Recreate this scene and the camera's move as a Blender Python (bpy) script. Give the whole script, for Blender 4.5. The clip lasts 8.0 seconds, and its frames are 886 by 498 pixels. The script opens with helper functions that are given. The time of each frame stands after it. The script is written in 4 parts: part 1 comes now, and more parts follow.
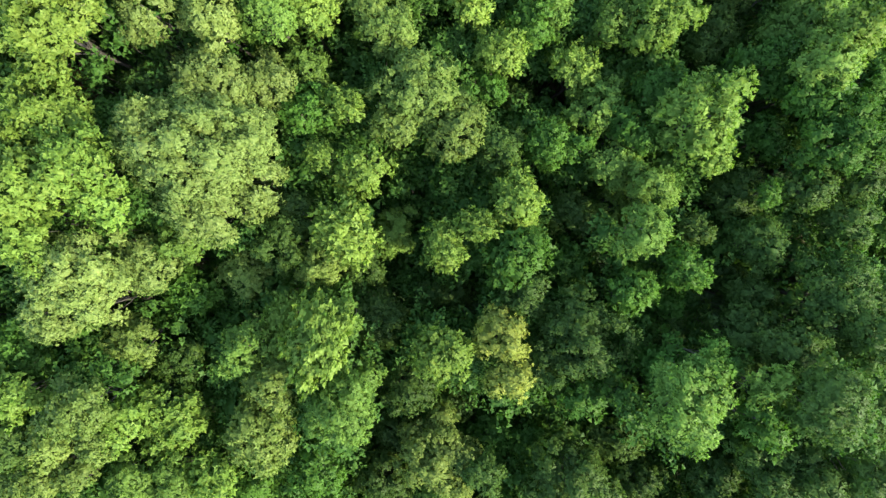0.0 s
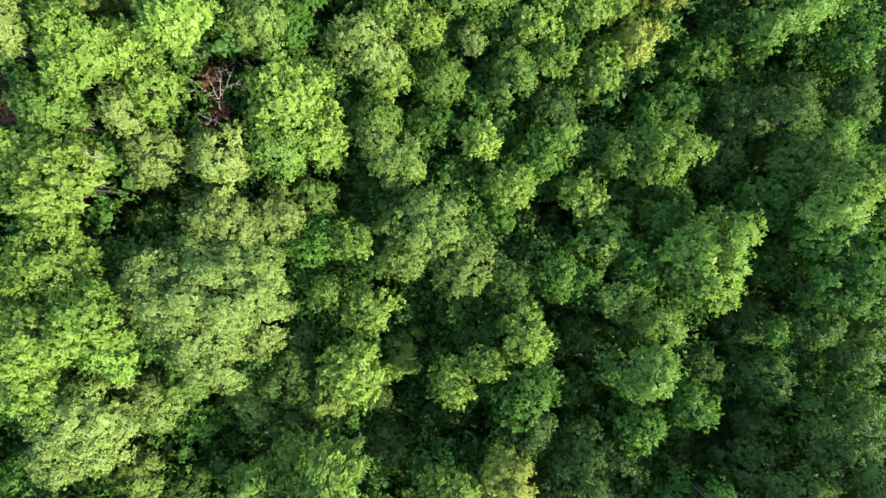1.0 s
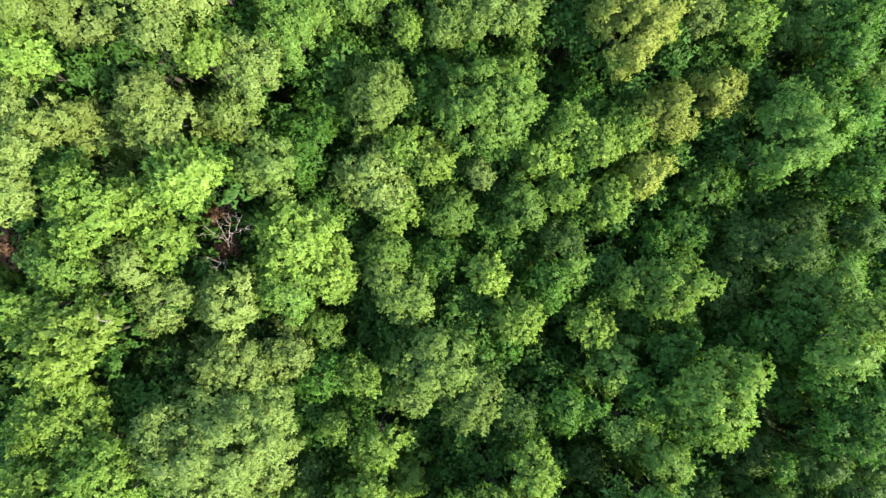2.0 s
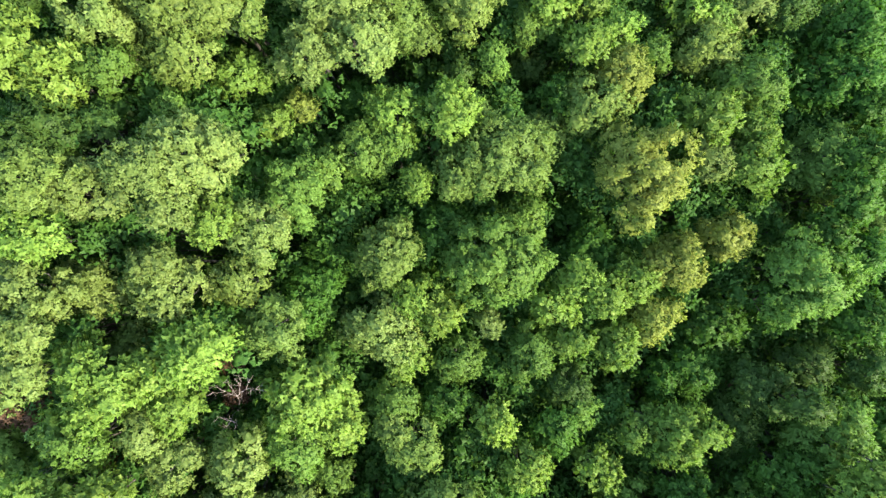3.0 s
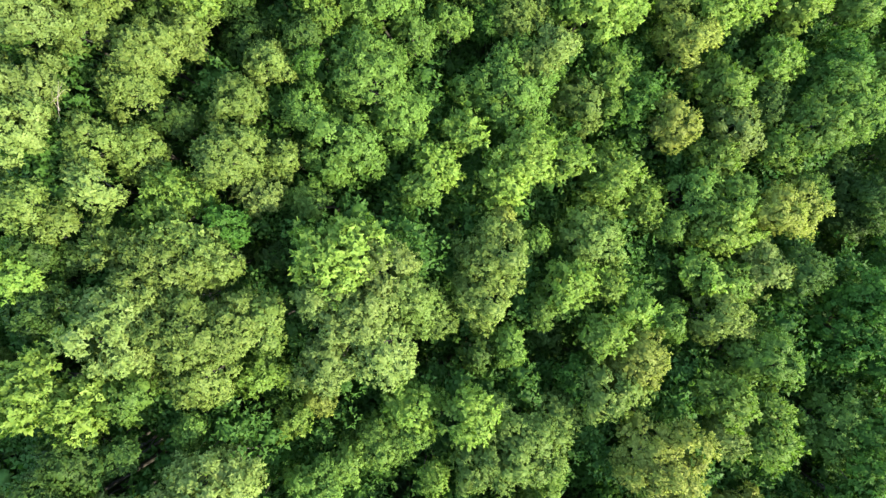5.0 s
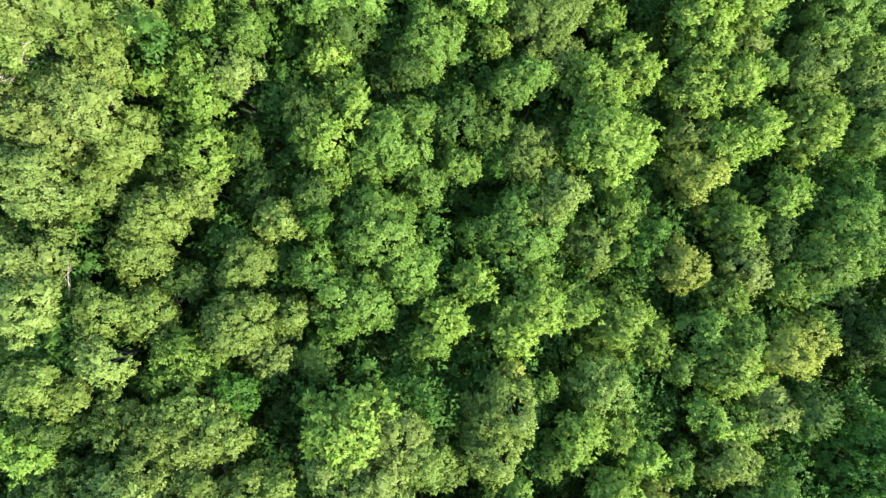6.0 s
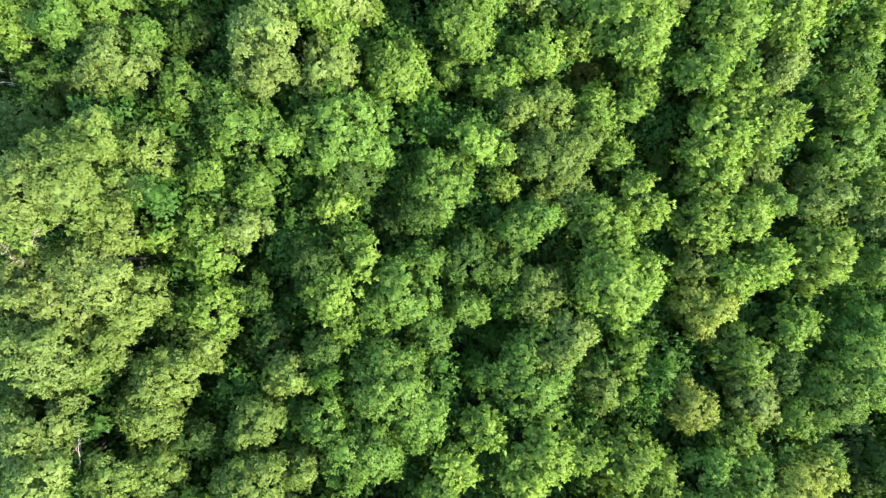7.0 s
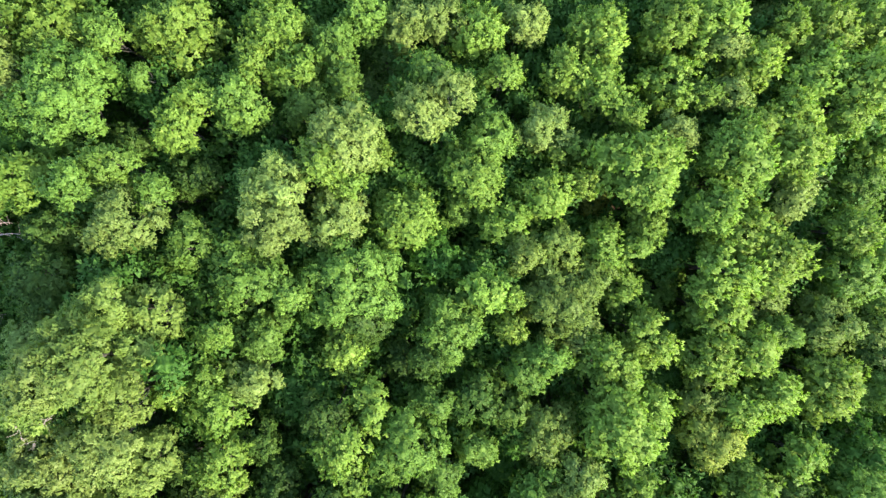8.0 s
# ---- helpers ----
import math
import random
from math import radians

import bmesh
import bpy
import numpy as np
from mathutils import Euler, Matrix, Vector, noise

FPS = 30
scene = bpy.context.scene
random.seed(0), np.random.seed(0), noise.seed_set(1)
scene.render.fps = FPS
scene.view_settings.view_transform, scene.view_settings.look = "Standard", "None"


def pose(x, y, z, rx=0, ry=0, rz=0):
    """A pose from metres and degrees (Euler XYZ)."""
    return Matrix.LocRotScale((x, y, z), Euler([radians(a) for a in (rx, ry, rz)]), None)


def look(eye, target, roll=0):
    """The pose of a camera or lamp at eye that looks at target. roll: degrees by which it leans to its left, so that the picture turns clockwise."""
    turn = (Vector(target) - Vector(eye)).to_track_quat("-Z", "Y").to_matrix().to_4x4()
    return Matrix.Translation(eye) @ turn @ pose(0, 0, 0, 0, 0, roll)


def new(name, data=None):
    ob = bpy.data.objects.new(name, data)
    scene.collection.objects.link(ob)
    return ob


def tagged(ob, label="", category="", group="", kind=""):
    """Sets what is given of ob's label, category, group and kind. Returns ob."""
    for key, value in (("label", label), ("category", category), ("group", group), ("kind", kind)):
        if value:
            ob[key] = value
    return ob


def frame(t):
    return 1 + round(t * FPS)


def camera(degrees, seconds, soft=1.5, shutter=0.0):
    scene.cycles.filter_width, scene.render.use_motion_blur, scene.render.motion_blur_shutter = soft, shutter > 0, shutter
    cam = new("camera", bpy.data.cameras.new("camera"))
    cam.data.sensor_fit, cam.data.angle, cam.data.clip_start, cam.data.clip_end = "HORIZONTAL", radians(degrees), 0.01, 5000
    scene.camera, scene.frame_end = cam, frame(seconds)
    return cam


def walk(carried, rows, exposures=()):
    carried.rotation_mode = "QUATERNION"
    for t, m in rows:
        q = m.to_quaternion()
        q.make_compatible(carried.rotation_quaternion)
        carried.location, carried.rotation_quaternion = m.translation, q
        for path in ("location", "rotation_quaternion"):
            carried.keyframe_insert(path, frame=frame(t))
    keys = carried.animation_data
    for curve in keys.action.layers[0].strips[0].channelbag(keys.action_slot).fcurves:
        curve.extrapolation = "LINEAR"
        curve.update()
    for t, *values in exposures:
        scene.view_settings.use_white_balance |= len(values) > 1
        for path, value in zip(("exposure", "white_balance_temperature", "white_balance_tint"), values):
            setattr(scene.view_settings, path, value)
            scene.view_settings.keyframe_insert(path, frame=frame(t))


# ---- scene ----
cam = camera(75.3, 8.0, soft=1.4)
METRES, EYE, TILT, LEAN, TURN = 78.0, 52.0, -90.0, 0.0, 0.0
ROWS = [
    (0.0, 0.0, 0.0, 0.0, 0.0, 0.0, -0.0),
    (0.5, -0.0032, -0.0, 0.0516, -0.03, -0.06, -0.14),
    (1.0, -0.007, -0.0, 0.1152, -0.04, -0.15, -0.27),
    (1.5, -0.0111, 0.0002, 0.1705, -0.1, -0.28, -0.38),
    (3.0, -0.0244, 0.0005, 0.3631, -0.11, -0.85, -0.62),
    (3.5, -0.0289, 0.001, 0.4208, -0.15, -0.95, -0.69),
    (4.0, -0.0339, 0.0015, 0.4891, -0.15, -1.04, -0.73),
    (4.5, -0.0381, 0.0023, 0.5471, -0.16, -1.12, -0.76),
    (6.0, -0.0528, 0.0062, 0.7406, -0.28, -1.64, -0.78),
    (6.5, -0.0572, 0.0081, 0.8044, -0.27, -1.72, -0.8),
    (7.0, -0.0617, 0.01, 0.8685, -0.24, -1.8, -0.8),
    (7.5, -0.0664, 0.0122, 0.9331, -0.25, -1.95, -0.78),
    (8.0, -0.0711, 0.0145, 0.9973, -0.25, -2.07, -0.77),
]
walk(cam, [(t, pose(0, 0, EYE, TILT, LEAN, TURN) @ pose(METRES * x, METRES * y, METRES * z, 90 + pitch, roll, yaw)) for t, x, y, z, yaw, pitch, roll in ROWS], exposures=[(0.0, 2.41), (3.5, 2.59), (5.2, 2.59), (8.0, 2.67)])

# ---- light ----
SUN_HEIGHT, SUN_BEARING = 38.0, -28.0  # degrees over the horizon; degrees from +x towards +y
world = bpy.data.worlds.new("sky")
scene.world = world
world.use_nodes = True
sky = world.node_tree.nodes.new("ShaderNodeTexSky")
sky.sky_type, sky.sun_disc = "NISHITA", False
sky.sun_elevation, sky.sun_rotation = radians(SUN_HEIGHT), radians(90 - SUN_BEARING)
back = world.node_tree.nodes["Background"]
back.inputs["Strength"].default_value = 0.19
world.node_tree.links.new(sky.outputs["Color"], back.inputs["Color"])
lamp = bpy.data.lights.new("sun", "SUN")
lamp.energy, lamp.angle, lamp.color = 2.5, radians(0.6), (1.0, 0.92, 0.72)
sun = new("sun", lamp)
a, h = radians(SUN_BEARING), radians(SUN_HEIGHT)
sun.matrix_world = look((120 * math.cos(a) * math.cos(h), 38 + 120 * math.sin(a) * math.cos(h), 120 * math.sin(h)), (0, 38, 0))


# ---- materials ----
def node_material(name):
    m = bpy.data.materials.new(name)
    m.use_nodes = True
    m.node_tree.nodes.clear()
    return m, m.node_tree.nodes, m.node_tree.links


def ramp(nodes, stops):
    r = nodes.new("ShaderNodeValToRGB")
    while len(r.color_ramp.elements) < len(stops):
        r.color_ramp.elements.new(0.5)
    for e, (at, colour) in zip(r.color_ramp.elements, stops):
        e.position, e.color = at, (*colour, 1)
    return r


def leaf_material(name, dull, main, fresh, through_light=0.3, rough=0.5):
    """Foliage: each leaf its own shade, each tree its own cast, patches of fresher growth over the crown."""
    m, nodes, links = node_material(name)
    out = nodes.new("ShaderNodeOutputMaterial")
    geo, info, place = nodes.new("ShaderNodeNewGeometry"), nodes.new("ShaderNodeObjectInfo"), nodes.new("ShaderNodeTexCoord")
    patches = nodes.new("ShaderNodeTexNoise")
    patches.inputs["Scale"].default_value, patches.inputs["Detail"].default_value, patches.inputs["Roughness"].default_value = 0.9, 5, 0.62
    links.new(place.outputs["Object"], patches.inputs["Vector"])
    blend = nodes.new("ShaderNodeMath")
    blend.operation = "MULTIPLY_ADD"
    blend.inputs[1].default_value = 0.32
    links.new(geo.outputs["Random Per Island"], blend.inputs[0])
    scaled = nodes.new("ShaderNodeMath")
    scaled.operation = "MULTIPLY_ADD"
    scaled.inputs[1].default_value, scaled.inputs[2].default_value = 1.0, -0.16
    links.new(patches.outputs["Fac"], scaled.inputs[0])
    links.new(scaled.outputs[0], blend.inputs[2])
    colour = ramp(nodes, [(0.0, dull), (0.5, main), (1.0, fresh)])
    fleck = nodes.new("ShaderNodeTexNoise")
    fleck.inputs["Scale"].default_value, fleck.inputs["Detail"].default_value = 3.6, 2
    links.new(place.outputs["Object"], fleck.inputs["Vector"])
    flecked = nodes.new("ShaderNodeMath")
    flecked.operation = "MULTIPLY_ADD"
    flecked.inputs[1].default_value = 1.0
    links.new(fleck.outputs["Fac"], flecked.inputs[0])
    links.new(blend.outputs[0], flecked.inputs[2])
    centred = nodes.new("ShaderNodeMath")
    centred.operation, centred.inputs[1].default_value = "SUBTRACT", 0.5
    links.new(flecked.outputs[0], centred.inputs[0])
    links.new(centred.outputs[0], colour.inputs["Fac"])
    cast = nodes.new("ShaderNodeHueSaturation")
    hue = nodes.new("ShaderNodeMapRange")
    hue.inputs["To Min"].default_value, hue.inputs["To Max"].default_value = 0.495, 0.505
    bright = nodes.new("ShaderNodeMapRange")
    bright.inputs["To Min"].default_value, bright.inputs["To Max"].default_value = 0.83, 1.17
    scatter = nodes.new("ShaderNodeTexWhiteNoise")
    scatter.noise_dimensions = "1D"
    links.new(info.outputs["Random"], scatter.inputs["W"])
    links.new(info.outputs["Random"], hue.inputs["Value"])
    links.new(scatter.outputs["Value"], bright.inputs["Value"])
    links.new(hue.outputs[0], cast.inputs["Hue"])
    links.new(bright.outputs[0], cast.inputs["Value"])
    links.new(colour.outputs["Color"], cast.inputs["Color"])
    face = nodes.new("ShaderNodeBsdfPrincipled")
    face.inputs["Roughness"].default_value = rough
    face.inputs["Specular IOR Level"].default_value = 0.08
    links.new(cast.outputs["Color"], face.inputs["Base Color"])
    glow = nodes.new("ShaderNodeBsdfTranslucent")
    warm = nodes.new("ShaderNodeMix")
    warm.data_type, warm.blend_type = "RGBA", "MULTIPLY"
    warm.inputs["Factor"].default_value = 1.0
    warm.inputs["B"].default_value = (0.92, 1.15, 0.56, 1)
    links.new(cast.outputs["Color"], warm.inputs["A"])
    links.new(warm.outputs["Result"], glow.inputs["Color"])
    both = nodes.new("ShaderNodeMixShader")
    both.inputs[0].default_value = through_light
    links.new(face.outputs[0], both.inputs[1])
    links.new(glow.outputs[0], both.inputs[2])
    links.new(both.outputs[0], out.inputs["Surface"])
    return m


def bark_material(name, dark, light, scale=6.0):
    m, nodes, links = node_material(name)
    out, face = nodes.new("ShaderNodeOutputMaterial"), nodes.new("ShaderNodeBsdfPrincipled")
    place, grain, bump = nodes.new("ShaderNodeTexCoord"), nodes.new("ShaderNodeTexNoise"), nodes.new("ShaderNodeBump")
    grain.inputs["Scale"].default_value, grain.inputs["Detail"].default_value = scale, 6
    links.new(place.outputs["Object"], grain.inputs["Vector"])
    colour = ramp(nodes, [(0.3, dark), (0.7, light)])
    links.new(grain.outputs["Fac"], colour.inputs["Fac"])
    links.new(colour.outputs["Color"], face.inputs["Base Color"])
    bump.inputs["Strength"].default_value = 0.6
    links.new(grain.outputs["Fac"], bump.inputs["Height"])
    links.new(bump.outputs["Normal"], face.inputs["Normal"])
    face.inputs["Roughness"].default_value = 0.9
    links.new(face.outputs[0], out.inputs["Surface"])
    return m


def floor_material():
    """Leaf litter: red-brown, with moss and low green, and darker damp patches."""
    m, nodes, links = node_material("leaf_litter")
    out, face = nodes.new("ShaderNodeOutputMaterial"), nodes.new("ShaderNodeBsdfPrincipled")
    place, fine, broad = nodes.new("ShaderNodeTexCoord"), nodes.new("ShaderNodeTexVoronoi"), nodes.new("ShaderNodeTexNoise")
    fine.inputs["Scale"].default_value = 7.0
    broad.inputs["Scale"].default_value, broad.inputs["Detail"].default_value = 0.22, 5
    for n in (fine, broad):
        links.new(place.outputs["Object"], n.inputs["Vector"])
    litter = ramp(nodes, [(0.0, (0.035, 0.02, 0.012)), (0.5, (0.10, 0.055, 0.03)), (1.0, (0.17, 0.10, 0.06))])
    green = ramp(nodes, [(0.0, (0.018, 0.04, 0.01)), (1.0, (0.05, 0.11, 0.025))])
    for r in (litter, green):
        links.new(fine.outputs["Color"], r.inputs["Fac"])
    where = ramp(nodes, [(0.30, (0, 0, 0)), (0.42, (1, 1, 1))])
    links.new(broad.outputs["Fac"], where.inputs["Fac"])
    mix = nodes.new("ShaderNodeMix")
    mix.data_type = "RGBA"
    links.new(where.outputs["Color"], mix.inputs["Factor"])
    links.new(litter.outputs["Color"], mix.inputs["A"])
    links.new(green.outputs["Color"], mix.inputs["B"])
    links.new(mix.outputs["Result"], face.inputs["Base Color"])
    bump = nodes.new("ShaderNodeBump")
    bump.inputs["Strength"].default_value, bump.inputs["Distance"].default_value = 0.8, 0.05
    links.new(fine.outputs["Distance"], bump.inputs["Height"])
    links.new(bump.outputs["Normal"], face.inputs["Normal"])
    face.inputs["Roughness"].default_value = 0.95
    links.new(face.outputs[0], out.inputs["Surface"])
    return m


LEAF = {
    "pale": leaf_material("pale_green_leaf", (0.071, 0.109, 0.021), (0.127, 0.179, 0.039), (0.196, 0.244, 0.069), 0.36),
    "fresh": leaf_material("fresh_green_leaf", (0.059, 0.113, 0.018), (0.115, 0.190, 0.028), (0.190, 0.264, 0.050), 0.38),
    "mid": leaf_material("mid_green_leaf", (0.047, 0.093, 0.015), (0.086, 0.153, 0.024), (0.136, 0.218, 0.042), 0.34),
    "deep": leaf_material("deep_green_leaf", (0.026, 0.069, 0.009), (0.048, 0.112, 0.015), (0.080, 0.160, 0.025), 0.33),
    "grey": leaf_material("grey_green_leaf", (0.057, 0.096, 0.018), (0.101, 0.155, 0.029), (0.157, 0.214, 0.049), 0.33),
    "olive": leaf_material("olive_leaf", (0.056, 0.090, 0.016), (0.102, 0.151, 0.028), (0.172, 0.219, 0.052), 0.34),
    # dull olive, darkened further so that shade is part of the leaf colour
    "dark": leaf_material("dark_olive_shade_leaf", (0.022, 0.048, 0.009), (0.041, 0.079, 0.014), (0.072, 0.116, 0.023), 0.32),
    # darker copy of the green leaf; the shade in the gaps is painted in
    "shade": leaf_material("understory_leaf_darkened_for_shade", (0.024, 0.061, 0.010), (0.043, 0.099, 0.015), (0.073, 0.140, 0.024), 0.32),
    "vivid": leaf_material("bright_new_leaf", (0.071, 0.128, 0.018), (0.140, 0.218, 0.033), (0.220, 0.298, 0.060), 0.38),
    "withered": leaf_material("withered_leaf", (0.040, 0.022, 0.012), (0.092, 0.051, 0.027), (0.160, 0.098, 0.053), 0.25),
    "yellow": leaf_material("yellowing_leaf", (0.081, 0.104, 0.017), (0.147, 0.181, 0.030), (0.228, 0.255, 0.051), 0.32),
}
BARK = bark_material("grey_brown_bark", (0.025, 0.022, 0.016), (0.065, 0.058, 0.044))
DEAD = bark_material("bleached_dead_wood", (0.12, 0.085, 0.065), (0.31, 0.25, 0.205), 9.0)
LITTER = floor_material()


# ---- ground ----
def lie(x, y):
    """The height of the woodland floor, in metres: it falls to the sunny side and levels out far away."""
    x, y = np.asarray(x, float), np.asarray(y, float)
    u, v = np.tanh(x / 34) * 1.12, np.tanh((y - 38) / 62) * 1.18
    roll = 0.3 * np.sin(x * 0.21 + 1) * np.cos(y * 0.17) + 0.2 * np.sin(x * 0.53 + y * 0.41)
    slope = 0.4 - 5.2 * u - 1.9 * v + 2.3 * u * u - 2.2 * u * v - 2.2 * v * v + 3.6 * u * v * v - 2.4 * u * u * v
    return slope + roll


def ground():
    n = 150
    s = np.sinh(np.linspace(-1, 1, n) * 5.2) / math.sinh(5.2) * 4000
    xs, ys = np.meshgrid(s, s + 38)
    verts = np.stack([xs.ravel(), ys.ravel(), lie(xs, ys).ravel()], 1)
    i = np.arange(n * n).reshape(n, n)
    faces = np.stack([i[:-1, :-1], i[:-1, 1:], i[1:, 1:], i[1:, :-1]], -1).reshape(-1, 4)
    me = bpy.data.meshes.new("ground")
    me.from_pydata(verts.tolist(), [], faces.tolist())
    me.polygons.foreach_set("use_smooth", [True] * len(faces))
    me.materials.append(LITTER)
    tagged(new("ground", me), "sloping woodland floor of red-brown leaf litter and moss", "ground", kind="structure")


# ---- foliage ----
rng = np.random.default_rng(7)


def unit(v):
    return v / np.maximum(np.linalg.norm(v, axis=1, keepdims=True), 1e-9)


def foliage_mesh(name, base, way, face, shade, length, mass=None):
    """A mesh of pointed leaves: each starts at its base, runs its length along way, lies square to face and shades by shade. mass: places, faces and sides of the close inner foliage."""
    n = len(base)
    across = unit(np.cross(face, way))
    length = length[:, None]
    w = length * rng.uniform(0.26, 0.42, (n, 1))
    skew = rng.uniform(0.15, 0.5, (n, 1)) * length
    co = np.stack([base + way * skew - across * w, base + way * (0.6 * length - skew) + across * w, base + way * length], 1)
    co, tri = co.reshape(-1, 3), 3 * np.arange(n)[:, None] + np.array([[0, 2, 1]])
    shade = np.repeat(unit(shade), 3, axis=0)
    if mass:
        tri = np.concatenate([tri, mass[1] + len(co)])
        co, shade = np.concatenate([co, mass[0]]), np.concatenate([shade, mass[2]])
    n = len(tri)
    me = bpy.data.meshes.new(name)
    me.vertices.add(len(co))
    me.vertices.foreach_set("co", co.astype(np.float32).ravel())
    me.loops.add(3 * n)
    me.loops.foreach_set("vertex_index", tri.astype(np.int32).ravel())
    me.polygons.add(n)
    me.polygons.foreach_set("loop_start", np.arange(0, 3 * n, 3, dtype=np.int32))
    me.polygons.foreach_set("use_smooth", np.ones(n, bool))
    me.update(calc_edges=True)
    me.normals_split_custom_set_from_vertices(shade)
    return me


def rosettes(tip, shoot, side, leaf, count, droop, bloom):
    """Leaf bases, ways, faces, shading sides and lengths of tufts: each carries count leaves that open like a star round its shoot."""
    n = len(tip)
    e = unit(np.cross(shoot, unit(rng.normal(size=(n, 3)))))
    f = np.cross(shoot, e)
    of = np.repeat(np.arange(n), count)
    turn = np.tile(np.arange(count) * 2.39996, n) + rng.normal(0, 0.35, n * count)
    open_ = np.radians(np.clip(np.tile(np.linspace(22, droop, count), n) + rng.normal(0, 12, n * count), 5, 120))[:, None]
    ring = e[of] * np.cos(turn)[:, None] + f[of] * np.sin(turn)[:, None]
    way = unit(np.cos(open_) * shoot[of] + np.sin(open_) * ring)
    face = unit(np.sin(open_) * shoot[of] - np.cos(open_) * ring + 0.12 * rng.normal(size=way.shape))
    length = leaf * rng.uniform(0.7, 1.3, n * count) * np.repeat(rng.uniform(0.8, 1.2, n), count)
    base = tip[of] - shoot[of] * (leaf * rng.uniform(0.0, 0.9, (n * count, 1)))
    return base, way, face, (1 - bloom) * face + bloom * side[of], length


def ball():
    """Places and faces of a unit ball of eighty faces."""
    bm = bmesh.new()
    bmesh.ops.create_icosphere(bm, subdivisions=2, radius=1)
    places, faces = np.array([v.co[:] for v in bm.verts]), np.array([[v.index for v in f.verts] for f in bm.faces])
    bm.free()
    return places, faces


BALL = ball()


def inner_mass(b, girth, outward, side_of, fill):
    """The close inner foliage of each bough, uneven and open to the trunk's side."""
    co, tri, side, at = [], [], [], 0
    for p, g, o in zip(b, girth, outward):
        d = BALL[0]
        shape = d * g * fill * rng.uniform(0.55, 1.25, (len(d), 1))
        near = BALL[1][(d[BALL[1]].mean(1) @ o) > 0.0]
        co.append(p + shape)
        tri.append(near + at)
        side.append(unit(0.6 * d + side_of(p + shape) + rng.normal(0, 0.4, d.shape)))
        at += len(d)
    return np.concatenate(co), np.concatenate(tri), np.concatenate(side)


def cap_tufts(b, girth, outward, spacing, depth, low=-0.25):
    """Tuft places spread evenly over the outer side of each bough, without those that lie inside another bough. Returns places, the bough's own direction there and its index."""
    place, away, which = [], [], []
    for i, (p, g, o) in enumerate(zip(b, girth, outward)):
        n = max(5, int(2 * math.pi * (1 - low) * (g * depth) ** 2 / (spacing * spacing)))
        k = np.arange(n) + 0.5
        up = 1 - (1 - low) * k / n
        turn = k * 2.39996 + rng.uniform(0, 6.28)
        e = np.cross(o, (0.36, 0.48, 0.8) if abs(o[2]) < 0.95 else (1.0, 0, 0))
        e /= np.linalg.norm(e)
        f = np.cross(o, e)
        flat = np.sqrt(1 - up * up)
        d = unit(np.outer(up, o) + np.outer(flat * np.cos(turn), e) + np.outer(flat * np.sin(turn), f) + rng.normal(0, 0.13, (n, 3)))
        q = p + d * g * depth * rng.uniform(0.82, 1.14, (n, 1))
        gap = np.linalg.norm(q[:, None] - b[None], axis=2) / girth[None]
        gap[:, i] = 9
        keep = gap.min(1) > 0.9 * depth
        place.append(q[keep]), away.append(d[keep]), which.append(np.full(keep.sum(), i))
    return np.concatenate(place), np.concatenate(away), np.concatenate(which)


def crown_mesh(r, leaf, count, spacing, lobe, rise, droop, reach_out, bloom, ragged):
    """A crown of radius r: boughs of uneven size over a broken dome, each bough set with star-like leaf tufts."""
    phase = rng.uniform(0, 6.28, 4)
    rise *= r
    boughs = max(8, int(2.3 * r * r / (lobe * lobe)))
    k = np.arange(boughs) + 0.5
    up = np.clip(1 - 1.16 * k / boughs + rng.normal(0, 0.06, boughs), -0.22, 1)
    turn = k * 2.39996 + rng.normal(0, 0.5, boughs)
    flat = np.sqrt(np.maximum(0, 1 - np.abs(up) ** 2.0))
    out = 1 + ragged * (0.7 * np.sin(2 * turn + phase[0]) + 0.7 * np.sin(3 * turn + phase[1]) + 0.5 * np.sin(5 * turn + phase[2]))
    reach = (r - 0.55 * lobe) * (out + rng.normal(0, 0.11, boughs))
    b = np.stack([np.cos(turn) * flat * reach, np.sin(turn) * flat * reach, up * (rise - 0.5 * lobe) * (0.75 + 0.25 * out) + rng.normal(0, 0.13 * r, boughs)], 1)
    girth = lobe * np.clip(np.exp(rng.normal(-0.05, 0.36, boughs)), 0.45, 1.6)
    heart = rng.random(boughs) < 0.35
    b, girth, up = np.concatenate([b, b[heart] * 0.6 + rng.normal(0, 0.1 * r, (heart.sum(), 3))]), np.concatenate([girth, girth[heart] * 1.3]), np.concatenate([up, up[heart]])
    outward = unit(b * np.array([1, 1, 0.7]) + np.array([0, 0, 0.45 * r]))
    side_of = lambda q: WHOLE * unit(q * np.array([1, 1, 0.9]) + np.array([0, 0, 0.2 * r]))
    sets = []
    for depth, gap, share in ((1.0, spacing, 1.0), (0.68, spacing * 1.7, 1.2)):
        tip, d, which = cap_tufts(b, girth, outward, gap, depth)
        shoot = unit(0.75 * d + 0.55 * outward[which] + np.array([0, 0, 0.4]) + rng.normal(0, 0.22, d.shape))
        tip = tip + shoot * leaf * reach_out * rng.uniform(-0.3, 1.0, (len(tip), 1)) ** 3
        sets.append(rosettes(tip, shoot, unit(1.3 * d + side_of(tip) + np.array([0, 0, 0.3]) + rng.normal(0, 0.38, d.shape)), leaf * share, count, droop, bloom))
    base, way, face, shade, length = (np.concatenate(q) for q in zip(*sets))
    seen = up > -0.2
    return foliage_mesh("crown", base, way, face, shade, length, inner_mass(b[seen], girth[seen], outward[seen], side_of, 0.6))


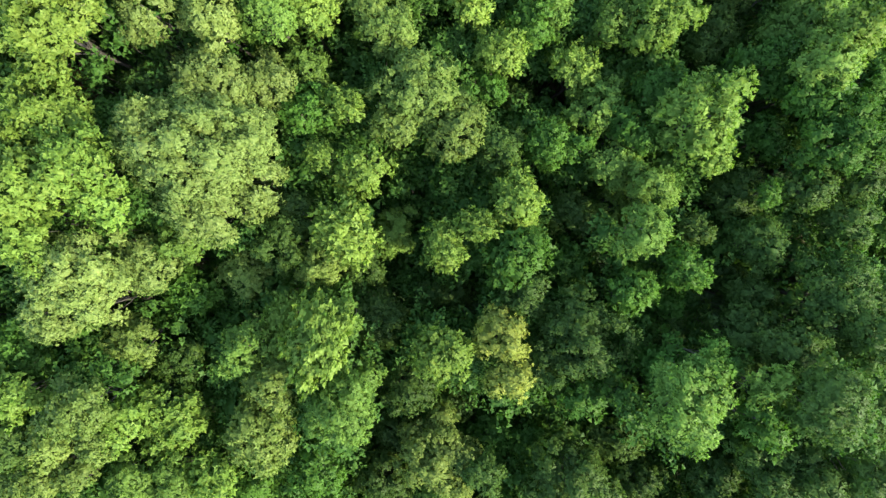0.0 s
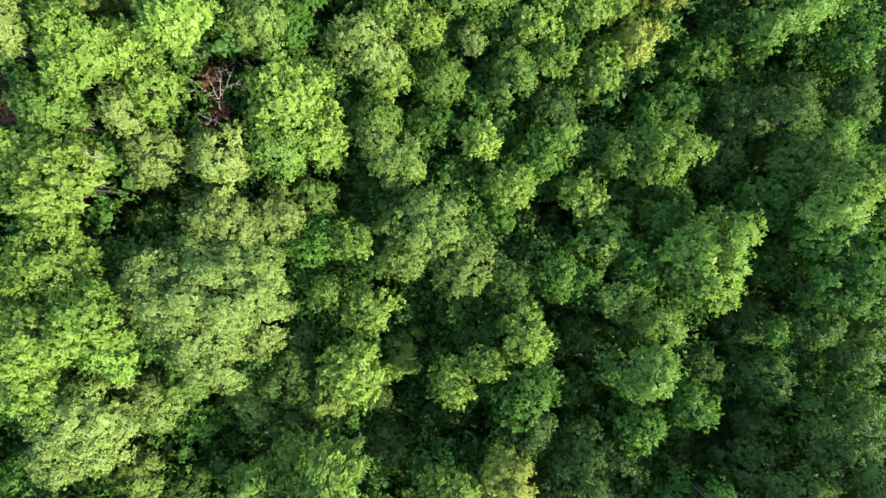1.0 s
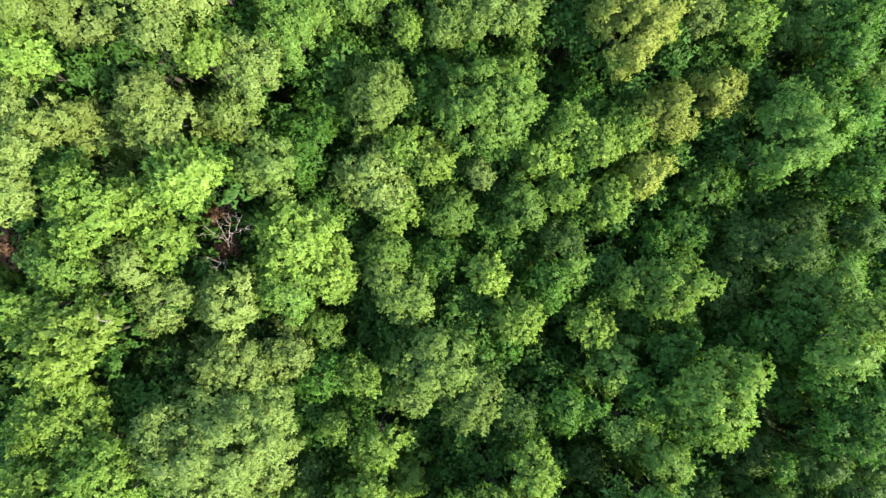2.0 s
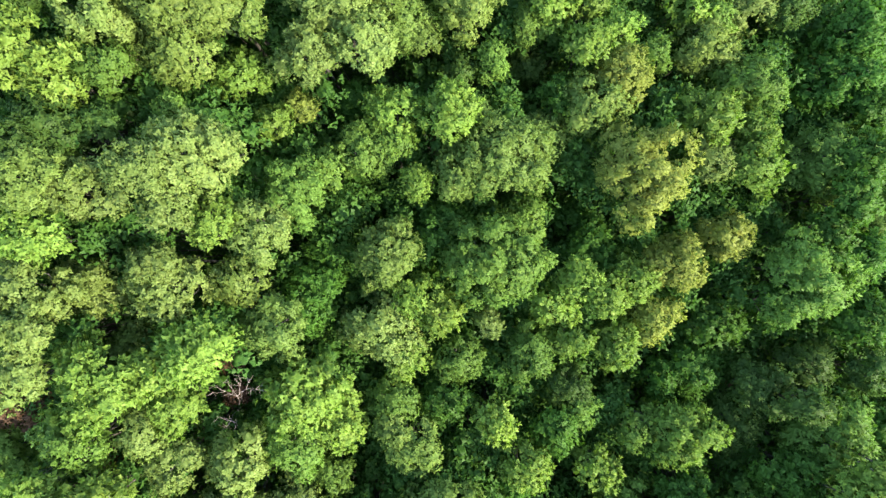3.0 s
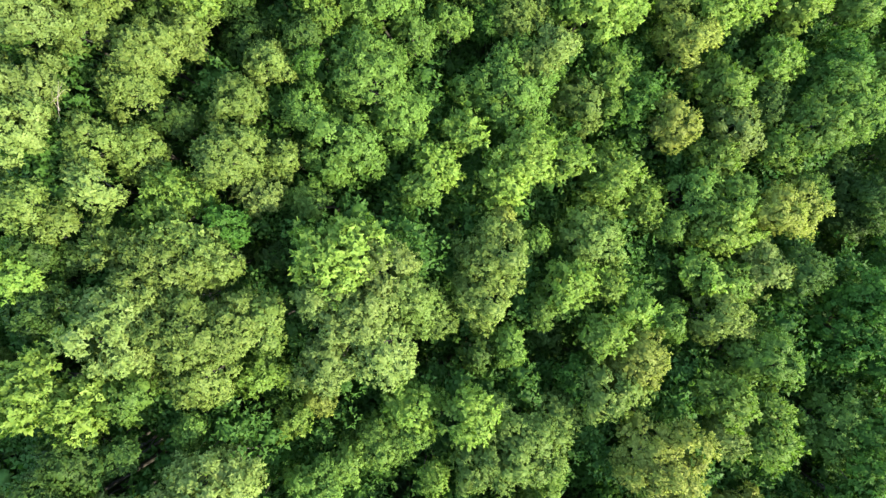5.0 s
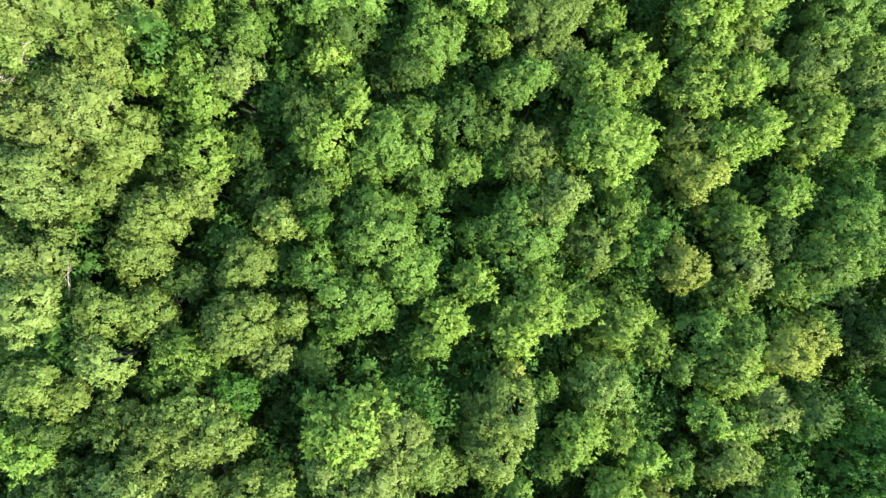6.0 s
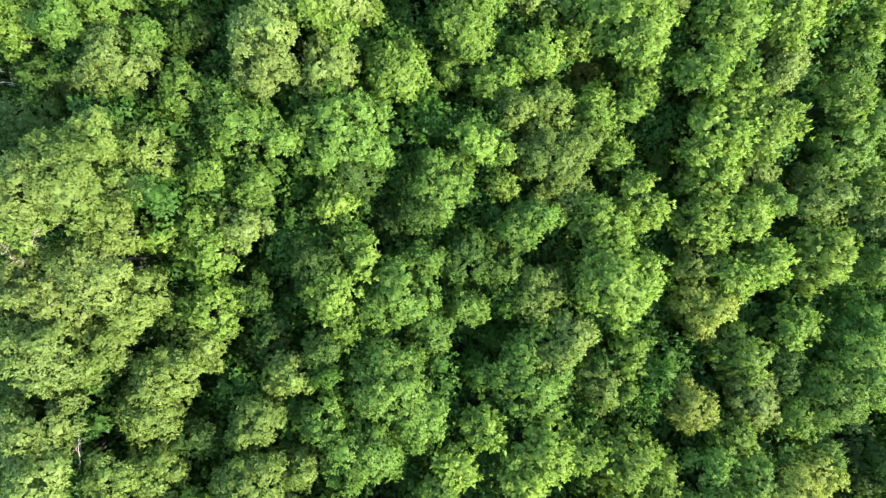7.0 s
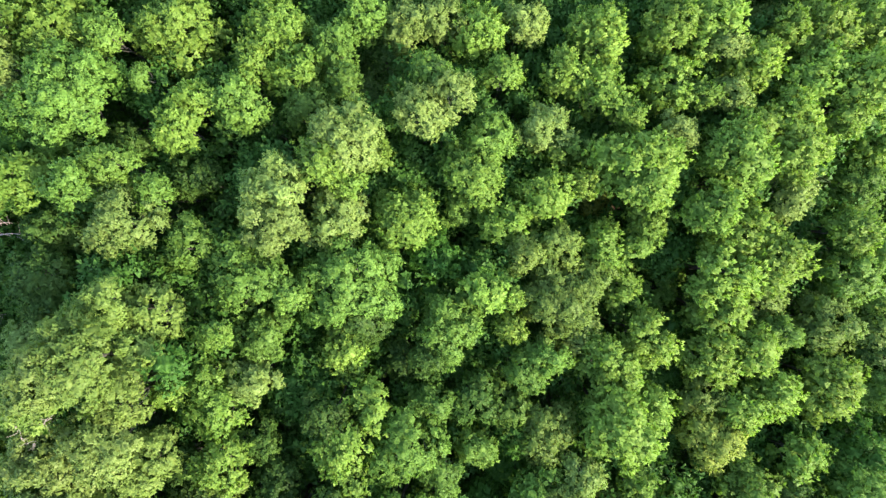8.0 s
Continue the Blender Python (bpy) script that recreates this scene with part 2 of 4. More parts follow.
WHOLE = 0.9
CLASSES = (1.3, 1.75, 2.3, 3.0, 4.0)
VARIANTS = 5
CROWNS = {}
STYLES = {  # leaf length, leaves a tuft, spacing of tufts, bough, rise, opening, reach of the shoots, bloom, raggedness
    "fine": (0.215, 8, 0.395, 0.48, 0.82, 86, 1.2, 0.83, 0.19),
    "broad": (0.28, 9, 0.5, 0.5, 0.88, 74, 1.9, 0.82, 0.21),
    "shaggy": (0.29, 9, 0.47, 0.46, 0.98, 58, 2.4, 0.8, 0.26),
}
for style, numbers in STYLES.items():
    for r in CLASSES:
        for v in range(VARIANTS):
            leaf, count, spacing, lobe = numbers[:4]
            CROWNS[style, r, v] = crown_mesh(r, leaf, count, spacing, lobe * (0.85 + 0.12 * r), *numbers[4:])
            CROWNS[style, r, v].materials.append(LEAF["mid"])


def stem(name, material, sides, rings, width, bend, taper=0.75):
    """A tapered, slightly crooked stem of unit height along z."""
    bm = bmesh.new()
    last = None
    for i in range(rings + 1):
        t = i / rings
        r = width * (1 - taper * t) * (1 + 0.5 * max(0, 0.12 - t) / 0.12)
        cx, cy = bend * math.sin(3.1 * t), bend * 0.6 * math.sin(5.3 * t + 1) - bend * 0.6 * math.sin(1)
        ring = [bm.verts.new((cx + r * math.cos(6.2832 * j / sides), cy + r * math.sin(6.2832 * j / sides), t)) for j in range(sides)]
        for j in range(sides if last else 0):
            bm.faces.new((last[j], last[(j + 1) % sides], ring[(j + 1) % sides], ring[j]))
        last = ring
    bm.faces.new(last)
    me = bpy.data.meshes.new(name)
    bm.to_mesh(me)
    bm.free()
    me.polygons.foreach_set("use_smooth", [True] * len(me.polygons))
    me.materials.append(material)
    return me


TRUNK_STEMS = [stem("trunk", BARK, 8, 7, 0.013, 0.01 + 0.006 * i) for i in range(4)]
BOUGH_STEMS = [stem("limb", BARK, 5, 4, 0.022, 0.05 + 0.02 * i) for i in range(4)]
DEAD_TRUNK = stem("trunk", DEAD, 8, 7, 0.016, 0.02)
DEAD_LIMBS = [stem("branch", DEAD, 5, 5, 0.016, 0.05 + 0.025 * i, 0.85) for i in range(4)]


def part(name, mesh, parent, m, label=""):
    ob = new(name, mesh)
    ob.parent = parent
    ob.matrix_basis = m
    return tagged(ob, label)


def along(p, q, thick):
    """The pose that stands a unit stem on p with its tip at q, thick times as stout as a stem of one metre."""
    p, q = Vector(p), Vector(q)
    d = q - p
    return Matrix.Translation(p) @ d.to_track_quat("Z", "Y").to_matrix().to_4x4() @ Matrix.Diagonal((thick, thick, d.length, 1))


KINDS = {
    "pale": ("ash_tree", "fine", "broadleaf tree with a pale sunlit green crown of fine leaves"),
    "fresh": ("maple_tree", "broad", "broadleaf tree with a fresh yellow-green crown in dense woodland"),
    "mid": ("broadleaf_tree", "fine", "broadleaf tree with a rounded mid-green crown in dense woodland"),
    "deep": ("alder_tree", "broad", "broadleaf tree with a deep green leafy crown in dense woodland"),
    "grey": ("willow_tree", "fine", "broadleaf tree with a soft grey-green crown in dense woodland"),
    "olive": ("oak_tree", "fine", "oak-like tree with an olive-green crown tinged yellow"),
    "dark": ("elm_tree", "fine", "broadleaf tree with a dull dark olive-green crown, shade partly put into its colour"),
    "vivid": ("sycamore_tree", "shaggy", "broadleaf tree with a bright yellow-green crown of new leaves"),
    "withered": ("withered_tree", "fine", "withered small tree with sparse red-brown dead leaves"),
    "yellow": ("ailing_tree", "fine", "ailing tree with thinning yellow-brown leaves among green ones"),
}
pick = random.Random(11)
OPEN_CROWNS = []


def tree(kind, x, y, z, rx, ry, young=False):
    """A tree whose crown, rx by ry metres, has its middle at x, y, z; its foot is on the woodland floor below."""
    name, style, label = KINDS[kind]
    foot = float(lie(x, y)) - 0.1
    root = new("understory_tree" if young else name)
    root.location = (x, y, foot)
    size_word = "large " if rx + ry > 4.8 else "small " if rx + ry < 2.7 else ""
    tagged(root, label.replace("tree", "understory tree", 1) if young else size_word + label, "tree", "understory trees" if young else "canopy trees")
    r = math.sqrt(rx * ry)
    height = z - foot - 0.2 * r
    OPEN_CROWNS.append((x, y, r, z))
    size = min(CLASSES, key=lambda c: abs(math.log(c / r)))
    lean = (pick.uniform(-0.4, 0.4), pick.uniform(-0.4, 0.4), height + 0.6 * r)
    thick = 0.6 + 0.42 * height * (0.7 + 0.15 * r)
    part("trunk", TRUNK_STEMS[pick.randrange(4)], root, along((lean[0] * -1, lean[1] * -1, 0), lean, thick * 2.0))
    turn = pick.uniform(0, 6.28)
    for i in range(4):
        a, f = turn + i * 1.57 + pick.uniform(-0.4, 0.4), pick.uniform(0.6, 0.85)
        p = [lean[0] * (2 * f - 1), lean[1] * (2 * f - 1), height * f]
        q = (rx * 0.55 * math.cos(a), ry * 0.55 * math.sin(a), height + r * pick.uniform(0.0, 0.4))
        part("limb", BOUGH_STEMS[pick.randrange(4)], root, along(p, q, 1.6 + 0.6 * r))
    spread = min(0.96, 0.835 + 0.045 * r) / size
    crown = part("crown", CROWNS[style, size, pick.randrange(VARIANTS)], root,
                 pose(0, 0, height) @ Matrix.Diagonal((spread * rx, spread * ry, r / size, 1)) @ pose(0, 0, 0, 0, 0, pick.uniform(0, 360)))
    crown.material_slots[0].link = "OBJECT"
    crown.material_slots[0].material = LEAF[kind]


def bare_tree(x, y, z, r, lean=(0, 0), label="dead leafless tree with bleached grey branches"):
    """A dead tree: a bare trunk and forking branches, the topmost about r metres wide at z."""
    foot = float(lie(x, y)) - 0.1
    root = tagged(new("dead_tree"), label, "dead tree", "dead trees")
    root.location = (x, y, foot)
    height = z - foot
    tip = (lean[0], lean[1], height)
    part("trunk", DEAD_TRUNK, root, along((0, 0, 0), tip, 2.4))
    for i in range(8):
        a, f = i * 2.4 + pick.uniform(-0.3, 0.3), 0.62 + 0.045 * i
        p = (lean[0] * f, lean[1] * f, height * f)
        q = (p[0] + r * math.cos(a) * pick.uniform(0.7, 1.1), p[1] + r * math.sin(a) * pick.uniform(0.7, 1.1), height * f + r * pick.uniform(0.5, 1.1))
        limb = part("branch", DEAD_LIMBS[i % 4], root, along(p, q, 1.5))
        for j in range(4):
            b, g = a + pick.uniform(-1.3, 1.3), 0.35 + 0.18 * j
            s = [p[n] + (q[n] - p[n]) * g for n in range(3)]
            e = (s[0] + 0.5 * r * math.cos(b), s[1] + 0.5 * r * math.sin(b), s[2] + 0.35 * r * pick.uniform(-0.2, 1))
            twig = part("twig", DEAD_LIMBS[(i + j) % 4], limb, limb.matrix_basis.inverted() @ along(s, e, 0.75))


def broken_tree(label, runs, thick=1.6):
    """A dead tree whose bare crooked boughs show: each run is a line of places along a bough, the first run starting at the trunk's top."""
    x, y, z = runs[0][0]
    foot = float(lie(x, y)) - 0.1
    root = tagged(new("dead_tree"), label, "dead tree", "dead trees")
    root.location = (x, y, foot)
    part("trunk", DEAD_TRUNK, root, along((0, 0, 0), (0, 0, z - foot), 0.7 + 0.6 * thick))
    for run in runs:
        local = [(p - x, q - y, h - foot) for p, q, h in run]
        for i, (p, q) in enumerate(zip(local, local[1:])):
            length = math.dist(p, q)
            bough = part("branch", DEAD_LIMBS[i % 4], root, along(p, q, thick * (1.0 - 0.25 * i)))
            for j in range(3):
                g, b = pick.uniform(0.35, 0.9), pick.uniform(0, 6.28)
                s = [p[n] + (q[n] - p[n]) * g for n in range(3)]
                e = (s[0] + 0.45 * length * math.cos(b), s[1] + 0.45 * length * math.sin(b), s[2] + 0.3 * length)
                part("twig", DEAD_LIMBS[j], bough, bough.matrix_basis.inverted() @ along(s, e, 0.7))


def clumps(name, places, radii, spacing, leaf, count, material, label, category, girth=0.0):
    """Many leafy clumps that nobody could count, as one mesh; girth: the thickness of the stems that carry them."""
    places, radii = np.asarray(places), np.asarray(radii)
    up = unit(np.array([0, 0, 1.0]) + rng.normal(0, 0.25, places.shape))
    sets, mass, at = [], [[], [], []], 0
    for p, r, o in zip(places, radii, up):
        lobes = np.concatenate([[p], p + rng.normal(0, 0.55, (3, 3)) * r * np.array([1, 1, 0.6])])
        size = np.array([0.75, 0.5, 0.45, 0.4]) * r
        tip, d, which = cap_tufts(lobes, size, np.repeat(o[None], 4, 0), spacing, 1.0, 0.0)
        shoot = unit(d + np.array([0, 0, 0.5]) + rng.normal(0, 0.25, d.shape))
        sets.append(rosettes(tip, shoot, unit(d + np.array([0, 0, 0.4])), leaf, count, 90, 0.5))
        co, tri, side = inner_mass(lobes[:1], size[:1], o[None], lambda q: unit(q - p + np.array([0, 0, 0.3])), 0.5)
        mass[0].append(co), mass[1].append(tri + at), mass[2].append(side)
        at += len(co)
    base, way, face, shade, length = (np.concatenate(q) for q in zip(*sets))
    me = foliage_mesh(name, base, way, face, shade, length, [np.concatenate(q) for q in mass])
    me.materials.append(material)
    me.materials.append(BARK)
    if girth:
        bm = bmesh.new()
        bm.from_mesh(me)
        for (x, y, z), r in zip(places, radii):
            foot = float(lie(x, y)) - 0.1
            low = [bm.verts.new((x + girth * math.cos(q), y + girth * math.sin(q), foot)) for q in (0, 2.09, 4.19)]
            top = bm.verts.new((x, y, z + 0.4 * r))
            for q in range(3):
                bm.faces.new((low[q], low[(q + 1) % 3], top)).material_index = 1
        bm.to_mesh(me)
        bm.free()
    tagged(new(name, me), label, category, kind="stuff")


def undergrowth():
    n = 4200
    x, y = rng.uniform(-42, 42, n), rng.uniform(-28, 106, n)
    r = rng.uniform(0.7, 1.5, n)
    z = lie(x, y) + rng.uniform(0.2, 2.2, n)
    clumps("undergrowth", np.stack([x, y, z], 1), r, 0.95, 0.42, 5, LEAF["deep"], "shady undergrowth of green shrubs and saplings", "undergrowth", 0.03)


def thicket():
    """Young growth below the canopy; it stands thickest where the crowns leave gaps. Its leaf colour is darkened to
    imitate canopy shade.
    """
    n = 15000
    x, y = rng.uniform(-40, 37, n), rng.uniform(-26, 104, n)
    room = np.full(n, 9.0)
    canopy = np.zeros(n)
    for cx, cy, r, cz in OPEN_CROWNS:
        near = np.hypot(x - cx, y - cy) / r
        canopy = np.where(near < room, cz, canopy)
        room = np.minimum(room, near)
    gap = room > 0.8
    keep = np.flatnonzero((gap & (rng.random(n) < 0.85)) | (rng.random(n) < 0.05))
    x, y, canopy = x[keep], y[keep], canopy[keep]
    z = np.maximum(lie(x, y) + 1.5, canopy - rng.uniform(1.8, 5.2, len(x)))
    clumps("thicket", np.stack([x, y, z], 1), rng.uniform(0.8, 1.7, len(x)), 0.66, 0.37, 5, LEAF["shade"], "thicket of young trees below the canopy, leaf colour darkened for shade", "undergrowth", 0.06)


def edge_trees():
    """The wood to both sides of the strip and behind it, tree by tree, up to where the surrounding woods begin."""
    taken = [c[:3] for c in OPEN_CROWNS] + [(-34.2, 77.0, 2.8), (-36.0, 71.2, 1.6)]
    for i in range(1500):
        x, y = pick.uniform(-39.5, 37.5), pick.uniform(-25, 102)
        left, right, ends = x < -29, x > 29, y < -18.5 or y > 97
        if not (left or right or ends):
            continue
        r = pick.uniform(1.5, 2.5)
        if any(math.hypot(x - a, y - b) < 0.8 * (r + c) for a, b, c in taken):
            continue
        taken.append((x, y, r))
        # darker kinds on the right carry on the shade in that side's colours
        kind = pick.choice(("olive", "mid", "pale", "fresh") if left else ("deep", "mid", "dark", "fresh"))
        tree(kind, x, y, float(lie(x, y)) + pick.uniform(9.5, 12.0), r, r)


def surrounding_woods():
    """The same wood going on beyond the strip that is flown over."""
    n = 2700
    x, y = rng.uniform(-90, 90, n), rng.uniform(-75, 150, n)
    inside = (x > -39) & (x < 37) & (y > -24.5) & (y < 101.5)
    x, y = x[~inside], y[~inside]
    r = rng.uniform(2.0, 3.6, len(x))
    z = lie(x, y) + 10.4 + rng.uniform(-1.6, 1.4, len(x))
    near = (x > -45) & (x < 48) & (y > -34) & (y < 112)
    for sel, gap, leaf, nm in ((near, 0.55, 0.32, "surrounding_woods"), (~near, 2.4, 1.2, "distant_woods")):
        clumps(nm, np.stack([x, y, z], 1)[sel], r[sel], gap, leaf, 6, LEAF["mid"], "dense mixed broadleaf wood spreading over the slope", "woodland", 0.16)


ground()
undergrowth()
surrounding_woods()

# ---- trees, from the near end of the strip to the far one ----
# understory trees mostly take dark or deep leaves: canopy shade put into colour
tree("withered", -26.97, 12.32, 9.8, 1.37, 1.37, True)
tree("vivid", -22.11, 12.82, 19.82, 2.62, 2.23)
tree("pale", -18.26, 14.58, 17.27, 1.68, 1.68)
tree("pale", -14.45, 14.27, 16.56, 1.94, 1.94)
tree("mid", -11.3, 15.15, 15.44, 1.94, 1.94)
tree("fresh", -8.95, 15.76, 14.09, 1.47, 1.47)
tree("dark", -19.1, 10.58, 14.6, 1.66, 1.66, True)
tree("pale", -14.49, 10.67, 16, 2.31, 2.31)
tree("pale", -11.63, 10.97, 14.32, 1.95, 1.95)
tree("fresh", -23.84, 7.57, 18.31, 2.74, 2.74)
tree("fresh", -23.92, 3.59, 20, 2.24, 2.24)
tree("fresh", -20.69, 4.66, 19.36, 2.14, 2.14)
tree("fresh", -20.07, 2.71, 18.61, 1.47, 1.47)
tree("pale", -14.93, 5.96, 17.86, 3.8, 3.42)
tree("pale", -17.48, 6.7, 18.61, 1.78, 1.78)
tree("pale", -12.39, 7.1, 15.43, 2.13, 2.13)
tree("pale", -12.37, 4.08, 14.88, 1.87, 1.87)
tree("pale", -14.45, 2.43, 17.03, 2.12, 2.12)
tree("mid", -9.39, 12.32, 12.85, 1.76, 1.76)
tree("deep", -9.09, 9.32, 13.4, 1.74, 1.74)
tree("fresh", -6.44, 9.41, 14.24, 1.26, 1.26)
tree("grey", -3.54, 14.57, 13.97, 1.86, 1.86)
tree("grey", -4.92, 15.95, 14.51, 1.37, 1.37)
tree("vivid", 1.75, 16.24, 13.75, 1.27, 1.27)
tree("fresh", 3.8, 13.3, 13.7, 1.57, 1.57)
tree("deep", 6.26, 15.46, 12.57, 1.67, 1.67)
tree("mid", 7.81, 17.02, 12.44, 1.37, 1.37)
tree("grey", -1.95, 10.48, 14.88, 2.5, 2.5)
tree("grey", -3.15, 8.18, 14.12, 1.47, 1.47)
tree("grey", 0.77, 7.78, 14.25, 1.95, 1.95)
tree("deep", 3.41, 11.07, 11.97, 1.08, 1.08)
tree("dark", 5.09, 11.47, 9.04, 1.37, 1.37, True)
tree("fresh", 9.08, 12.52, 12.08, 1.66, 1.66)
tree("dark", 3.82, 6.9, 13.01, 1.77, 1.77)
tree("deep", 7.32, 7.1, 13.09, 1.56, 1.56)
tree("deep", 9.19, 6.9, 12.74, 1.08, 1.08)
tree("mid", 10.79, 9.8, 12.22, 1.96, 1.96)
tree("deep", 12.3, 8.37, 13, 1.17, 1.17)
tree("deep", 13.66, 7.39, 13.43, 1.17, 1.17)
tree("mid", 11.8, 5.72, 12.84, 1.77, 1.77)
tree("mid", 13.74, 3.99, 14.41, 1.68, 1.68)
tree("mid", 12.71, 3, 9.64, 1.56, 1.56, True)
tree("mid", 12.62, 0.95, 16.09, 1.71, 1.71)
tree("deep", 15.03, 11.17, 12.53, 1.66, 1.66)
tree("fresh", 16.46, 8.65, 15.55, 2.49, 2.49)
tree("fresh", 17.72, 6.12, 14.39, 1.27, 1.27)
tree("fresh", 14.43, 15.41, 13.45, 2.11, 2.11)
tree("mid", 11.92, 15.63, 12.84, 1.46, 1.46)
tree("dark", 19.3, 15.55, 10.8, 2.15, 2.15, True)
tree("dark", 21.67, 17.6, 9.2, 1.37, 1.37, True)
tree("mid", 25, 15.31, 12.6, 2.58, 2.58)
tree("deep", 22.5, 12.33, 12.89, 2.24, 2.24)
tree("mid", 24.12, 11.56, 16.23, 1.95, 1.95)
tree("deep", 24.06, 10, 15.34, 1.75, 1.75)
tree("fresh", 25.89, 13.78, 16.69, 1.45, 1.45)
tree("deep", 30.52, 12.03, 11, 1.56, 1.56, True)
tree("deep", 25.57, 6.81, 15.66, 2.64, 2.64)
tree("mid", 25.81, 7.88, 10.81, 1.57, 1.57, True)
# right side: mostly dark and deep kinds, its shade put into leaf colour
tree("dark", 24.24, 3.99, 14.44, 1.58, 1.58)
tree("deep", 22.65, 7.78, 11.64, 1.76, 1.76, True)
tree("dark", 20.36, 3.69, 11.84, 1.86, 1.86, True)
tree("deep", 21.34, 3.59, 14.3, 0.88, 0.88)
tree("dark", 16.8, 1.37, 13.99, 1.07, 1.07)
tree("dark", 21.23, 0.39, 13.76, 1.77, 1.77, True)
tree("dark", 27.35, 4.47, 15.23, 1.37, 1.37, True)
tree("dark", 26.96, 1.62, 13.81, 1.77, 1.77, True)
tree("fresh", -8.07, 6.03, 14.52, 0.97, 0.97)
tree("vivid", -5.33, 4.94, 14.5, 1.65, 1.65)
tree("vivid", -6.46, 1.16, 15.08, 1.83, 1.83)
tree("dark", -10.73, 0.39, 13.55, 2.05, 2.05)
tree("mid", -3.71, 1.27, 10, 1.95, 1.95, True)
tree("dark", -10.53, 2.61, 12.8, 1.56, 1.56, True)
tree("fresh", 0.19, 0.19, 14.52, 1.36, 1.36)
tree("fresh", 2.24, 1.46, 14.97, 1.17, 1.17)
tree("fresh", 4.69, 3.1, 14.33, 1.76, 1.76)
tree("deep", 4.63, -0.68, 14.85, 1.93, 1.93)
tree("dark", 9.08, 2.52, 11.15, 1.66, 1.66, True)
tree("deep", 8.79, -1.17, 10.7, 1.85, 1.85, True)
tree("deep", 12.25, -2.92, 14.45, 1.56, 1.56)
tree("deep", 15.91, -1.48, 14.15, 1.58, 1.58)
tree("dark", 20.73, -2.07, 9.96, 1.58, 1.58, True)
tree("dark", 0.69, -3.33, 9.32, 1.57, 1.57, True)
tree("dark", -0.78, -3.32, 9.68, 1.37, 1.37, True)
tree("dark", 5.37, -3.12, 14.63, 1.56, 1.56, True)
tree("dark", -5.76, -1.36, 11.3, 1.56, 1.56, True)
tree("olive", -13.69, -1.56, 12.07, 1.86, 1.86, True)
tree("olive", -7.99, -1.07, 13.8, 1.56, 1.56, True)
tree("fresh", -24.06, 0.4, 18.46, 1.8, 1.8)
tree("pale", -22.14, -1.44, 17.61, 2.69, 2.69)
tree("pale", -19.29, -0.69, 15.28, 2.06, 2.06)
tree("pale", -24.16, -3.93, 16.83, 1.77, 1.77)
tree("pale", -21.47, -3.14, 15.91, 1.57, 1.57)
tree("mid", -16.78, 0.39, 15.17, 1.68, 1.68)
tree("deep", -17.88, -3.15, 11.13, 1.87, 1.87, True)
tree("olive", -20.61, -6.01, 13.83, 1.68, 1.68)
tree("deep", -23.58, -5.6, 13.58, 1.47, 1.47, True)
tree("fresh", -27, -9.13, 16.35, 1.87, 1.87)
tree("deep", -27.12, -7.47, 13.96, 1.57, 1.57)
tree("grey", -21.8, -9.33, 17.92, 1.87, 1.87)
tree("fresh", -20.48, -11.32, 15.76, 1.38, 1.38)
tree("fresh", -18.95, -11.54, 12.62, 2.47, 2.47)
tree("dark", -18.53, -7.98, 11.49, 1.77, 1.77, True)
tree("olive", -24.88, -12.49, 16.11, 1.47, 1.47)
tree("olive", -21.65, -12, 16.47, 1.28, 1.28)
tree("olive", -25.97, -14.75, 15.79, 1.67, 1.67)
tree("olive", -23.52, -14.37, 15.47, 1.38, 1.38)
tree("mid", -20.42, -15.09, 14.5, 1.58, 1.58)
tree("mid", -18.1, -15.33, 13.92, 1.58, 1.58)
tree("fresh", -15.45, -15.36, 13.36, 1.49, 1.49)
tree("deep", -28.39, -6.29, 14.17, 1.38, 1.38, True)
tree("dark", -27.02, -12.19, 16.52, 1.47, 1.47)
tree("mid", -12.72, -6.51, 15.02, 1.87, 1.87)
tree("olive", -11.95, -12.25, 13.46, 2.57, 2.57)
tree("olive", -10.95, -8.96, 15.47, 1.49, 1.49)
tree("vivid", -10.36, -4.69, 14.65, 0.98, 1.56)
tree("vivid", -7.48, -5.76, 17.35, 1.53, 2.59)
tree("mid", -6.51, -4.08, 15.85, 1.26, 1.26)
tree("dark", -4.69, -4.78, 11.29, 2.05, 2.05)
tree("mid", -6.25, -10.05, 16.74, 2.15, 2.15)
tree("mid", -5.27, -8.79, 13.14, 1.27, 1.27)
tree("fresh", -0, -6.74, 15.74, 1.76, 1.76)
tree("yellow", 3.85, -5.53, 15.45, 1.78, 1.78)
tree("yellow", 4.41, -8.33, 15.24, 1.47, 1.47, True)
tree("dark", 8.87, -5.75, 15.23, 2.83, 2.83)
tree("dark", 6.46, -7.33, 14.53, 1.37, 1.37)
# gaps between crowns: dark leaf colours deepen the shade there
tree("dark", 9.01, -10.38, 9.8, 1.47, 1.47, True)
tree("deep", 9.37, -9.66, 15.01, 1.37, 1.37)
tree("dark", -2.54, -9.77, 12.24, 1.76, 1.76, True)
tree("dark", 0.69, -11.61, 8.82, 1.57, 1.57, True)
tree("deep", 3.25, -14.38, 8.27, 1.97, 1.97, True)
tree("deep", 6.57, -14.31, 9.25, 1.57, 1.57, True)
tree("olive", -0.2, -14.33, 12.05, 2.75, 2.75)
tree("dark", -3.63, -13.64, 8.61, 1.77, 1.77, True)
tree("deep", -8.7, -15.32, 12.47, 1.78, 1.78)
tree("dark", 2.56, -15.04, 13.16, 1.57, 1.57)
